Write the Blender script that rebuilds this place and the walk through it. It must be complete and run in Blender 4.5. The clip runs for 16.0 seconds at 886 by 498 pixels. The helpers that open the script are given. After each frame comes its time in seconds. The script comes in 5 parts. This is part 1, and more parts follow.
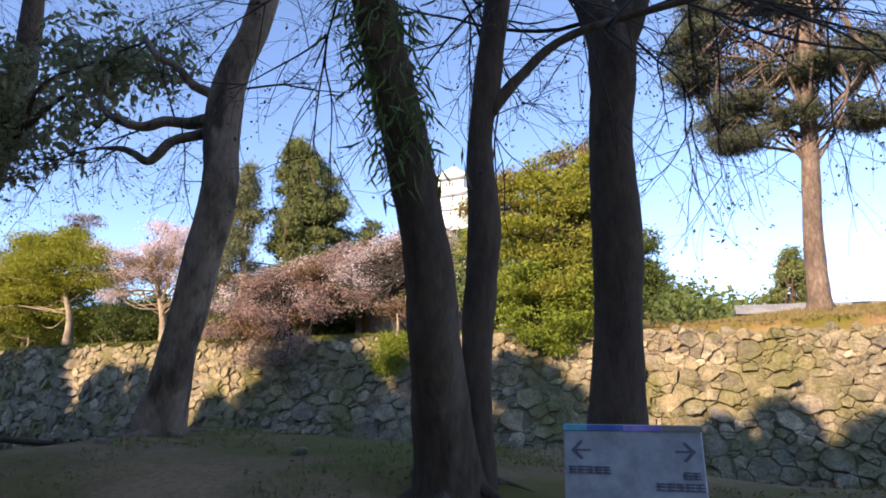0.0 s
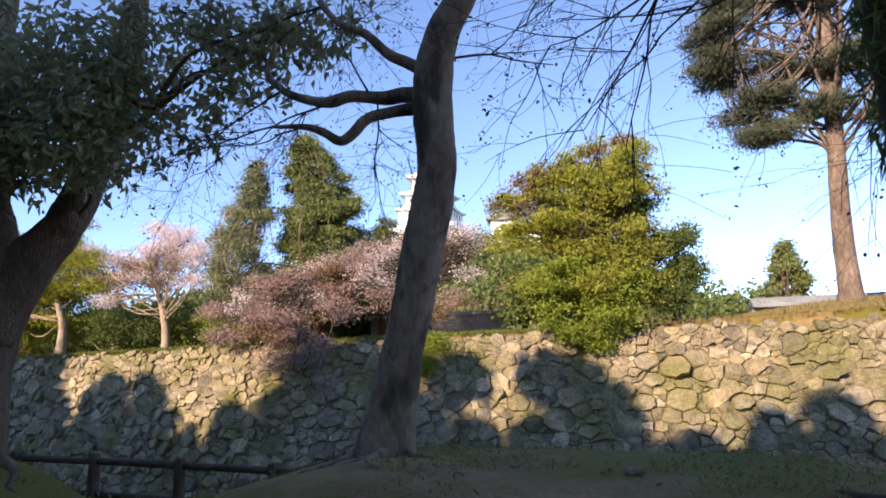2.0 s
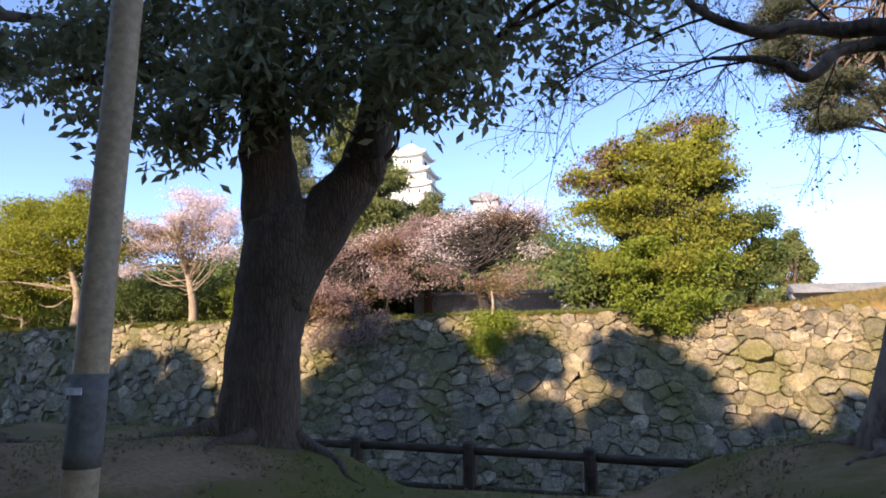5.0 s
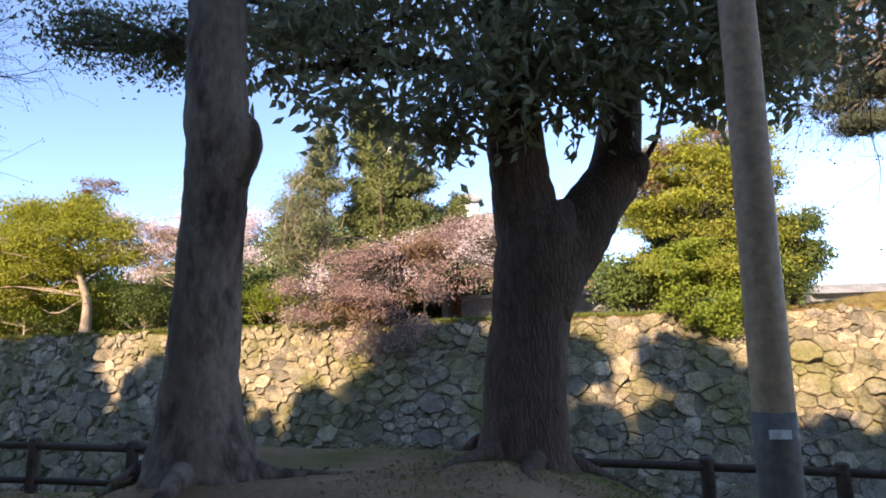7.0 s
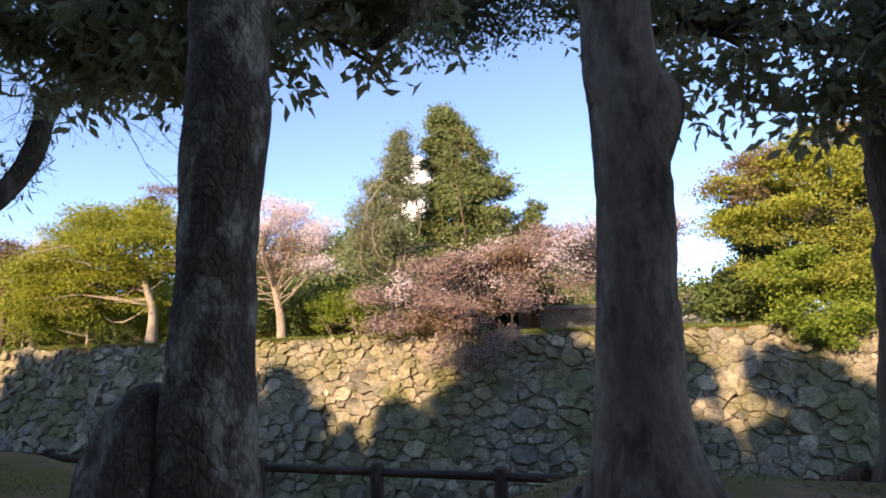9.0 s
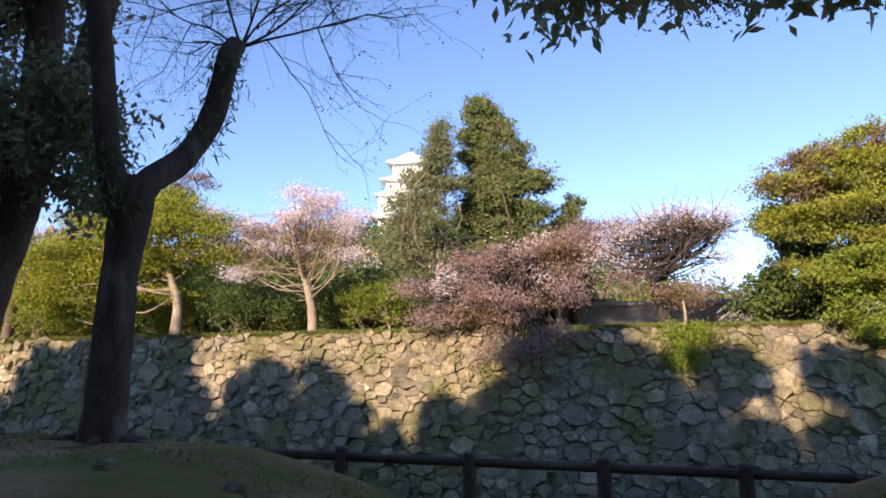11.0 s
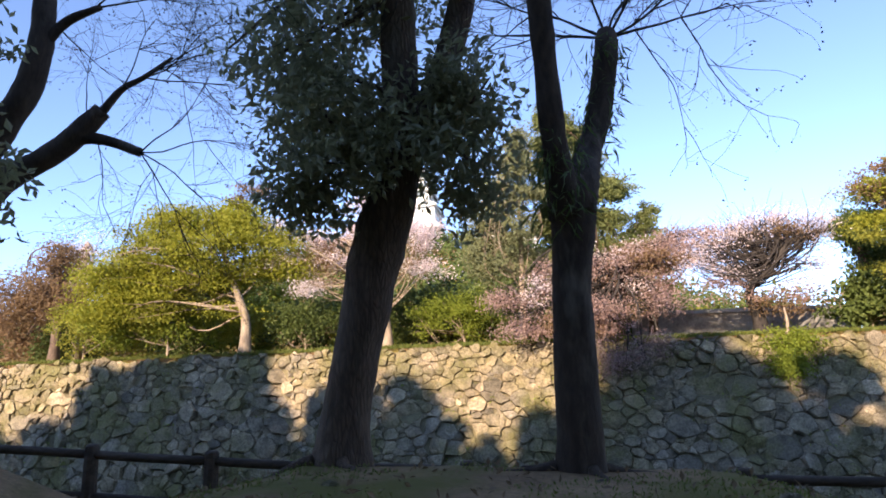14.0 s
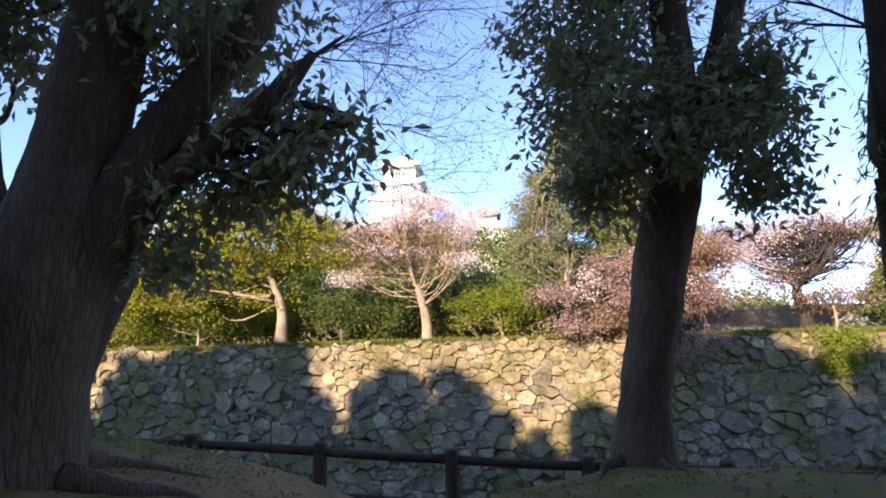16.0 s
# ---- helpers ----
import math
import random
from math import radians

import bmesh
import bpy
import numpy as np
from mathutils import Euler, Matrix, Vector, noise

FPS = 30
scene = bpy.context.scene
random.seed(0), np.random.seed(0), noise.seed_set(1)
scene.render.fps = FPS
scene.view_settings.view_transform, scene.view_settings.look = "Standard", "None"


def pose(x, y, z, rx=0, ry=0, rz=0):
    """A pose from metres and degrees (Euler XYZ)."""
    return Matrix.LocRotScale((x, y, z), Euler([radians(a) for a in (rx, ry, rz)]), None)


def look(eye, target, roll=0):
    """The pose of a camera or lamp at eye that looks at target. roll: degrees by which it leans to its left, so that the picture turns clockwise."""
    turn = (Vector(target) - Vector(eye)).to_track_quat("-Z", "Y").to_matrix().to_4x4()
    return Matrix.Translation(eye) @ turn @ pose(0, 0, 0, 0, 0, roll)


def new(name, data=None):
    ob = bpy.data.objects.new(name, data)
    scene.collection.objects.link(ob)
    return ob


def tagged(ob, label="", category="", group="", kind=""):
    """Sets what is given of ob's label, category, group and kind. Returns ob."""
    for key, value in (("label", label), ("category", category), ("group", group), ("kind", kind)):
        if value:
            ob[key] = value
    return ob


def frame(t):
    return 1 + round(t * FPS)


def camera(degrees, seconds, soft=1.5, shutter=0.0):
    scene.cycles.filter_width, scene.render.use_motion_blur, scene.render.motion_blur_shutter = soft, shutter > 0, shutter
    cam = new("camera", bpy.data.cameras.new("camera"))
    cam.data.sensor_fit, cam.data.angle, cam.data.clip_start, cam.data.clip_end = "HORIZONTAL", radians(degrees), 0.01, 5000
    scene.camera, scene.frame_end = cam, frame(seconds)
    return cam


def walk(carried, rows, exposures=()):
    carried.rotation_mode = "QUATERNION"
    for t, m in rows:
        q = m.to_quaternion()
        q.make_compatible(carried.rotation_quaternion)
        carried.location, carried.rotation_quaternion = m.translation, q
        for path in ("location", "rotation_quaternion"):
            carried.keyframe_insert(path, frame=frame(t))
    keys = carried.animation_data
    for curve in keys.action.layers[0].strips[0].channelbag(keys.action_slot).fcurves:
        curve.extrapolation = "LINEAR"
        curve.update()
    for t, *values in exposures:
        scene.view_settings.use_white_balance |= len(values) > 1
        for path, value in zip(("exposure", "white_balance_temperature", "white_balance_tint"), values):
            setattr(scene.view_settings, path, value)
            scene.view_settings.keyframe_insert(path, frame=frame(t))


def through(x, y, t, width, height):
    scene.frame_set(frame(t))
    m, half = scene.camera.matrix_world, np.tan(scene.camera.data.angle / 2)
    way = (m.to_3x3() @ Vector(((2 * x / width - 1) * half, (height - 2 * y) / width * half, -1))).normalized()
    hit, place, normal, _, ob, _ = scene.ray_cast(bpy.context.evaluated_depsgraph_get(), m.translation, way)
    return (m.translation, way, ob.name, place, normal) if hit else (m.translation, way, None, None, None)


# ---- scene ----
cam = camera(69.3, 16.0, 1.8)
PATH = [
    (0.0, -0.001, -0.001, 1.501, 101.88, -0.07, 18.50),
    (0.5, -0.618, -0.003, 1.512, 101.47, 0.10, 17.15),
    (1.0, -1.250, 0.012, 1.538, 101.06, 0.65, 16.27),
    (1.5, -1.926, -0.000, 1.567, 101.78, 0.97, 15.21),
    (2.0, -2.618, -0.038, 1.584, 101.83, 1.41, 15.51),
    (2.5, -3.322, -0.096, 1.593, 102.00, 1.94, 16.07),
    (3.0, -3.999, -0.084, 1.591, 101.78, 2.09, 14.85),
    (3.5, -4.692, -0.112, 1.582, 101.52, 1.91, 13.41),
    (4.0, -5.363, -0.091, 1.574, 100.58, 1.22, 12.50),
    (6.5, -8.927, -0.110, 1.731, 99.98, 0.74, 9.95),
    (7.0, -9.593, -0.119, 1.767, 100.17, 1.22, 8.54),
    (7.5, -10.322, -0.090, 1.798, 100.74, 1.58, 7.46),
    (8.0, -11.099, -0.059, 1.824, 100.69, 1.21, 6.88),
    (8.5, -11.867, 0.136, 1.836, 100.97, 1.08, 8.35),
    (9.0, -12.532, 0.295, 1.822, 101.27, 0.92, 9.42),
    (9.5, -13.138, 0.409, 1.814, 101.76, 0.67, 9.33),
    (12.0, -16.388, 0.556, 1.694, 100.81, 0.56, 6.26),
    (12.5, -17.068, 0.567, 1.690, 101.34, 0.88, 6.26),
    (13.0, -17.763, 0.588, 1.708, 101.95, 0.77, 6.03),
    (13.5, -18.389, 0.594, 1.774, 101.91, 1.17, 6.05),
    (14.0, -19.030, 0.603, 1.841, 102.22, 1.52, 5.87),
    (14.5, -19.650, 0.628, 1.893, 102.60, 1.97, 4.67),
    (15.0, -20.330, 0.698, 1.898, 102.64, 1.60, 4.03),
    (15.5, -21.011, 0.685, 1.919, 101.89, 1.20, 3.63),
    (16.0, -21.724, 0.654, 1.934, 101.52, 0.97, 3.50),
]
walk(cam, [(t, pose(x, y, z, rx, ry, rz)) for t, x, y, z, rx, ry, rz in PATH],
     exposures=[(0.0, 1.72, 7250, 18), (4.0, 1.68, 6900, 18), (7.0, 2.02, 7250, 18), (9.2, 1.80, 7400, 18), (12.0, 1.52, 6600, 18), (13.2, 1.70, 6900, 18), (16.0, 1.96, 7100, 18)])

# ---- light ----
SUN_EL, SUN_AZ = 24.0, 24.0   # the sun stands low, behind the walker and to the left
world = bpy.data.worlds.new("sky")
scene.world = world
world.use_nodes = True
wn = world.node_tree.nodes
sky = wn.new("ShaderNodeTexSky")
sky.sky_type, sky.sun_disc = "NISHITA", False
sky.sun_elevation, sky.sun_rotation = radians(SUN_EL), radians(180 + SUN_AZ)
sky.air_density, sky.dust_density, sky.ozone_density, sky.altitude = 0.72, 0.0, 3.0, 2200.0
wn["Background"].inputs["Strength"].default_value = 0.148
world.node_tree.links.new(sky.outputs[0], wn["Background"].inputs[0])
to_sun = Vector((-math.sin(radians(SUN_AZ)) * math.cos(radians(SUN_EL)), -math.cos(radians(SUN_AZ)) * math.cos(radians(SUN_EL)), math.sin(radians(SUN_EL))))
lamp = bpy.data.lights.new("sun", "SUN")
lamp.energy, lamp.angle, lamp.color = 3.55, radians(0.5), (1.0, 0.84, 0.64)
sun = new("sun", lamp)
sun.matrix_world = look(to_sun * 80, (0, 0, 0))

rng = np.random.default_rng(7)


# ---- materials ----
def material(name, rough=0.8, metal=0.0):
    m = bpy.data.materials.new(name)
    m.use_nodes = True
    n = m.node_tree.nodes
    n["Principled BSDF"].inputs["Roughness"].default_value = rough
    n["Principled BSDF"].inputs["Metallic"].default_value = metal
    n["Principled BSDF"].inputs["Specular IOR Level"].default_value = 0.25
    return m, n, m.node_tree.links, n["Principled BSDF"]


def ramp(n, stops):
    r = n.new("ShaderNodeValToRGB")
    e = r.color_ramp.elements
    while len(e) < len(stops):
        e.new(0.5)
    for k, (p, c) in zip(e, stops):
        k.position, k.color = p, (*c, 1)
    return r


def coords(n, l, scale=(1, 1, 1)):
    """World places, so that grain keeps its true size on every piece."""
    g = n.new("ShaderNodeNewGeometry")
    mp = n.new("ShaderNodeMapping")
    mp.inputs["Scale"].default_value = scale
    l.new(g.outputs["Position"], mp.inputs["Vector"])
    return mp.outputs[0]


def noise_node(n, l, vec, scale, detail=5, rough=0.6):
    t = n.new("ShaderNodeTexNoise")
    t.inputs["Scale"].default_value, t.inputs["Detail"].default_value, t.inputs["Roughness"].default_value = scale, detail, rough
    l.new(vec, t.inputs["Vector"])
    return t.outputs["Fac"]


def mixed(n, l, fac, a, b, mode="MIX"):
    x = n.new("ShaderNodeMix")
    x.data_type, x.blend_type = "RGBA", mode
    for s, v in ((x.inputs[0], fac), (x.inputs[6], a), (x.inputs[7], b)):
        if isinstance(v, (int, float)):
            s.default_value = v
        elif isinstance(v, tuple):
            s.default_value = (*v, 1)
        else:
            l.new(v, s)
    return x.outputs[2]


def bump(n, l, h, bsdf, strength, dist):
    b = n.new("ShaderNodeBump")
    b.inputs["Strength"].default_value, b.inputs["Distance"].default_value = strength, dist
    l.new(h, b.inputs["Height"])
    l.new(b.outputs[0], bsdf.inputs["Normal"])


def surface(name, stops, scale, fine, rough=0.85, depth=0.01, stretch=(1, 1, 1), patch=None, patch_scale=1.0, patch_at=0.6, crack=0.0):
    """A grainy two-scale surface; patch: a second colour in stains of their own shape."""
    m, n, l, b = material(name, rough)
    v = coords(n, l, stretch)
    big, small = noise_node(n, l, v, scale), noise_node(n, l, v, fine, 6, 0.7)
    r = ramp(n, stops)
    l.new(big, r.inputs[0])
    g = ramp(n, ((0.25, (0.55, 0.55, 0.55)), (0.75, (1.3, 1.3, 1.3))))
    l.new(small, g.inputs[0])
    c = mixed(n, l, 1.0, r.outputs[0], g.outputs[0], "MULTIPLY")
    if patch:
        f = ramp(n, ((patch_at - 0.06, (0, 0, 0)), (patch_at + 0.08, (1, 1, 1))))
        l.new(noise_node(n, l, v, patch_scale, 4, 0.65), f.inputs[0])
        c = mixed(n, l, f.outputs[0], c, patch)
    height = small
    if crack:
        w = n.new("ShaderNodeTexNoise")
        w.inputs["Scale"].default_value = crack * 0.5
        l.new(v, w.inputs["Vector"])
        wv = n.new("ShaderNodeVectorMath")
        wv.operation = "MULTIPLY_ADD"
        wv.inputs[1].default_value = (0.05, 0.05, 0.05)
        l.new(w.outputs["Color"], wv.inputs[0])
        l.new(v, wv.inputs[2])
        t = n.new("ShaderNodeTexVoronoi")
        t.feature = "DISTANCE_TO_EDGE"
        t.inputs["Scale"].default_value = crack
        l.new(wv.outputs[0], t.inputs["Vector"])
        k = ramp(n, ((0.0, (0.70, 0.70, 0.70)), (0.25, (1, 1, 1))))
        l.new(t.outputs["Distance"], k.inputs[0])
        c = mixed(n, l, 1.0, c, k.outputs[0], "MULTIPLY")
        height = mixed(n, l, 0.6, small, k.outputs[0])
    l.new(c, b.inputs["Base Color"])
    bump(n, l, height, b, 0.8 if crack else 0.6, depth)
    return m


def island(n, l):
    g, o, a = n.new("ShaderNodeNewGeometry"), n.new("ShaderNodeObjectInfo"), n.new("ShaderNodeMath")
    a.operation = "ADD"
    l.new(g.outputs["Random Per Island"], a.inputs[0])
    l.new(o.outputs["Random"], a.inputs[1])
    f = n.new("ShaderNodeMath")
    f.operation = "FRACT"
    l.new(a.outputs[0], f.inputs[0])
    return f.outputs[0]


def foliage(name, stops, rough=0.55, through=0.35, gloss=0.3):
    """Leaves and petals: colour by leaf, with light that passes through."""
    m, n, l, b = material(name, rough)
    r = ramp(n, stops)
    v = coords(n, l)
    clump = n.new("ShaderNodeMath")
    clump.operation = "MULTIPLY_ADD"
    clump.inputs[1].default_value = 0.24
    l.new(island(n, l), clump.inputs[0])
    big = n.new("ShaderNodeMath")
    big.operation = "MULTIPLY"
    big.inputs[1].default_value = 0.76
    l.new(noise_node(n, l, v, 1.1, 6, 0.75), big.inputs[0])
    l.new(big.outputs[0], clump.inputs[2])
    l.new(clump.outputs[0], r.inputs[0])
    l.new(r.outputs[0], b.inputs["Base Color"])
    b.inputs["Specular IOR Level"].default_value = gloss
    t, s = n.new("ShaderNodeBsdfTranslucent"), n.new("ShaderNodeMixShader")
    s.inputs[0].default_value = through
    l.new(r.outputs[0], t.inputs["Color"])
    l.new(b.outputs[0], s.inputs[1])
    l.new(t.outputs[0], s.inputs[2])
    l.new(s.outputs[0], n["Material Output"].inputs["Surface"])
    return m


def stone_material():
    m, n, l, b = material("wall_stone", 0.85)
    v = coords(n, l)
    r = ramp(n, ((0.0, (0.20, 0.18, 0.145)), (0.25, (0.32, 0.275, 0.20)), (0.5, (0.40, 0.335, 0.225)), (0.75, (0.34, 0.305, 0.25)), (0.92, (0.49, 0.405, 0.285)), (1.0, (0.66, 0.57, 0.43))))
    l.new(island(n, l), r.inputs[0])
    g = ramp(n, ((0.32, (0.45, 0.45, 0.45)), (0.68, (1.4, 1.36, 1.3))))
    l.new(noise_node(n, l, v, 2.6, 8, 0.7), g.inputs[0])
    c = mixed(n, l, 1.0, r.outputs[0], g.outputs[0], "MULTIPLY")
    f = ramp(n, ((0.45, (0, 0, 0)), (0.62, (0.78, 0.78, 0.78))))
    l.new(noise_node(n, l, v, 0.45, 6, 0.68), f.inputs[0])
    c = mixed(n, l, f.outputs[0], c, (0.190, 0.180, 0.060))
    d = ramp(n, ((0.58, (0, 0, 0)), (0.70, (0.6, 0.6, 0.6))))
    l.new(noise_node(n, l, v, 1.3, 6, 0.7), d.inputs[0])
    c = mixed(n, l, d.outputs[0], c, (0.085, 0.078, 0.066))
    fine = ramp(n, ((0.38, (0.62, 0.60, 0.56)), (0.62, (1.22, 1.2, 1.16))))
    l.new(noise_node(n, l, v, 14, 8, 0.75), fine.inputs[0])
    c = mixed(n, l, 1.0, c, fine.outputs[0], "MULTIPLY")
    l.new(c, b.inputs["Base Color"])
    bump(n, l, noise_node(n, l, v, 5, 10, 0.78), b, 1.0, 0.14)
    return m


STONE = stone_material()
EARTH_FILL = surface("joint_earth", ((0.3, (0.120, 0.100, 0.062)), (0.7, (0.235, 0.200, 0.110))), 2, 20)
BARK = surface("bark_dark", ((0.3, (0.098, 0.060, 0.040)), (0.7, (0.180, 0.120, 0.082))), 3.0, 16, 0.9, 0.05, (1, 1, 0.22), (0.165, 0.125, 0.088), 2.4, 0.6, 26)
BARK_CHERRY = surface("bark_cherry", ((0.3, (0.050, 0.033, 0.023)), (0.7, (0.100, 0.069, 0.049))), 3.5, 20, 0.92, 0.03, (1, 1, 0.35), (0.150, 0.118, 0.088), 3.2, 0.64)
BARK_LICHEN = surface("bark_lichen", ((0.3, (0.085, 0.060, 0.041)), (0.7, (0.175, 0.130, 0.093))), 9.0, 26, 0.92, 0.04, (1, 1, 0.6), (0.340, 0.300, 0.225), 9.0, 0.57, 38)
BARK_GREY = surface("bark_grey", ((0.3, (0.165, 0.114, 0.081)), (0.7, (0.285, 0.212, 0.157))), 2.5, 22, 0.9, 0.03, (1, 1, 0.4), (0.065, 0.045, 0.031), 3.6, 0.54)
BARK_PINE = surface("bark_pine", ((0.3, (0.13, 0.092, 0.072)), (0.7, (0.24, 0.178, 0.14))), 3.0, 10, 0.9, 0.05, (1, 1, 0.4), crack=5)
BARK_PALE = surface("bark_pale", ((0.3, (0.22, 0.17, 0.12)), (0.7, (0.40, 0.32, 0.24))), 3.0, 14, 0.9, 0.02, (1, 1, 0.3))
TWIG = surface("twig_bark", ((0.3, (0.035, 0.03, 0.028)), (0.7, (0.07, 0.06, 0.055))), 5.0, 22, 0.9)
LEAF_DARK = foliage("leaf_evergreen", ((0.0, (0.165, 0.165, 0.085)), (0.5, (0.265, 0.265, 0.135)), (0.85, (0.38, 0.35, 0.18)), (1.0, (0.50, 0.35, 0.20))), 0.38, 0.45, 0.6)
LEAF_IVY = foliage("leaf_fern", ((0.0, (0.05, 0.08, 0.025)), (1.0, (0.15, 0.20, 0.06))), 0.6)
LEAF_CONIFER = foliage("leaf_conifer", ((0.0, (0.060, 0.085, 0.030)), (0.5, (0.165, 0.195, 0.068)), (1.0, (0.360, 0.360, 0.130))), 0.7, 0.3)
LEAF_SILVER = foliage("leaf_silver", ((0.0, (0.09, 0.11, 0.05)), (0.5, (0.20, 0.22, 0.11)), (1.0, (0.36, 0.36, 0.22))), 0.7, 0.3)
LEAF_YELLOW = foliage("leaf_yellow_green", ((0.0, (0.108, 0.132, 0.019)), (0.5, (0.288, 0.306, 0.036)), (1.0, (0.480, 0.456, 0.066))), 0.65, 0.4)
LEAF_MAPLE = foliage("leaf_maple", ((0.0, (0.110, 0.130, 0.026)), (0.4, (0.235, 0.255, 0.045)), (0.75, (0.400, 0.380, 0.065)), (1.0, (0.520, 0.440, 0.095))), 0.65, 0.45)
LEAF_LIME = foliage("leaf_lime", ((0.0, (0.110, 0.154, 0.022)), (1.0, (0.330, 0.396, 0.055))), 0.65, 0.45)
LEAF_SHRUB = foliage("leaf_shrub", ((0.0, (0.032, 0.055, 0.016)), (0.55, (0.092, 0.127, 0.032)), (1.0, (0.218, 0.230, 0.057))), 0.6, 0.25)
LEAF_BROWN = foliage("leaf_brown_buds", ((0.0, (0.13, 0.08, 0.05)), (0.6, (0.24, 0.16, 0.09)), (1.0, (0.30, 0.24, 0.11))), 0.8, 0.3)
PETAL_PALE = foliage("petal_pale_pink", ((0.0, (0.58, 0.47, 0.48)), (0.5, (0.76, 0.66, 0.68)), (1.0, (0.90, 0.84, 0.87))), 0.7, 0.4)
PETAL_DEEP = foliage("petal_deep_pink", ((0.0, (0.15, 0.105, 0.095)), (0.4, (0.32, 0.215, 0.19)), (0.7, (0.52, 0.385, 0.35)), (1.0, (0.74, 0.64, 0.64))), 0.7, 0.4)
PINE_NEEDLE = foliage("pine_needle", ((0.0, (0.035, 0.050, 0.031)), (0.5, (0.086, 0.099, 0.057)), (1.0, (0.187, 0.171, 0.099))), 0.6, 0.2)
GRASS = foliage("grass_blade", ((0.0, (0.07, 0.10, 0.02)), (0.6, (0.17, 0.20, 0.045)), (1.0, (0.30, 0.27, 0.10))), 0.7, 0.35)
DRY_GRASS = foliage("dry_grass_blade", ((0.0, (0.12, 0.12, 0.03)), (0.6, (0.26, 0.20, 0.08)), (1.0, (0.36, 0.25, 0.12))), 0.7, 0.3)
SOIL = surface("bank_soil", ((0.35, (0.20, 0.118, 0.056)), (0.65, (0.33, 0.205, 0.10))), 0.8, 24, 0.95, 0.03, (1, 1, 1), (0.125, 0.108, 0.020), 0.5, 0.49)
FENCE_WOOD = surface("fence_brown", ((0.3, (0.055, 0.038, 0.028)), (0.7, (0.12, 0.088, 0.065))), 4, 30, 0.8, 0.006, (0.3, 1, 1))
PLASTER = surface("white_plaster", ((0.3, (0.78, 0.77, 0.74)), (0.7, (0.86, 0.85, 0.82))), 0.5, 6, 0.8, 0.01)
ROOF_PALE = surface("pale_roof_tile", ((0.3, (0.58, 0.58, 0.57)), (0.7, (0.74, 0.74, 0.73))), 0.6, 5, 0.8, 0.03)
DARK_OPENING = surface("dark_opening", ((0.3, (0.03, 0.03, 0.03)), (0.7, (0.06, 0.055, 0.05))), 2, 10)
ROOF_GREY = surface("grey_roof_tile", ((0.3, (0.17, 0.175, 0.18)), (0.7, (0.28, 0.285, 0.29))), 1.0, 9, 0.7, 0.03)
PARAPET = surface("grey_parapet", ((0.3, (0.22, 0.21, 0.19)), (0.7, (0.36, 0.34, 0.31))), 0.8, 9, 0.9, 0.02)
POLE_PAINT = surface("pole_paint", ((0.3, (0.42, 0.285, 0.170)), (0.7, (0.46, 0.315, 0.190))), 1.5, 25, 0.55, 0.001)
POLE_BAND = surface("pole_band", ((0.3, (0.13, 0.115, 0.10)), (0.7, (0.17, 0.15, 0.13))), 2, 25, 0.6, 0.002)
SIGN_WHITE = surface("sign_white", ((0.3, (0.29, 0.30, 0.33)), (0.7, (0.34, 0.35, 0.38))), 2, 12, 0.45, 0.001)
SIGN_INK = surface("sign_ink", ((0.3, (0.085, 0.095, 0.14)), (0.7, (0.115, 0.125, 0.17))), 2, 12, 0.5, 0.001)
SIGN_TEAL = surface("sign_teal", ((0.3, (0.05, 0.36, 0.46)), (0.7, (0.07, 0.42, 0.52))), 2, 12, 0.5, 0.001)
SIGN_BLUE = surface("sign_blue", ((0.3, (0.06, 0.13, 0.42)), (0.7, (0.08, 0.16, 0.48))), 2, 12, 0.5, 0.001)
SIGN_GREY = surface("sign_warm_grey", ((0.3, (0.20, 0.17, 0.15)), (0.7, (0.24, 0.21, 0.18))), 2, 12, 0.5, 0.001)
SIGN_VIOLET = surface("sign_violet", ((0.3, (0.26, 0.19, 0.50)), (0.7, (0.30, 0.23, 0.55))), 2, 12, 0.5, 0.001)
STICKER = surface("sticker_white", ((0.3, (0.7, 0.7, 0.68)), (0.7, (0.8, 0.8, 0.78))), 3, 20, 0.5, 0.001)
WATER, _n, _l, _b = material("moat_water", 0.08)
_b.inputs["Base Color"].default_value = (0.03, 0.035, 0.02, 1)
bump(_n, _l, noise_node(_n, _l, coords(_n, _l), 3.0), _b, 0.15, 0.03)


# ---- mesh helpers ----
def mesh_of(name, verts, faces, mat, smooth=False):
    me = bpy.data.meshes.new(name)
    me.from_pydata(verts, [], faces)
    me.materials.append(mat)
    if smooth:
        me.polygons.foreach_set("use_smooth", [True] * len(me.polygons))
    me.update()
    return me


def child(name, me, parent, label=""):
    ob = new(name, me)
    ob.parent = parent
    if label:
        tagged(ob, label)
    return ob


def part(name, bm, mat, parent, label=""):
    me = bpy.data.meshes.new(name)
    bmesh.ops.recalc_face_normals(bm, faces=bm.faces)
    bm.to_mesh(me)
    bm.free()
    me.materials.append(mat)
    return child(name, me, parent, label)


def base(name, at, label, category, group="", kind=""):
    ob = new(name)
    ob.location = at
    return tagged(ob, label, category, group, kind)


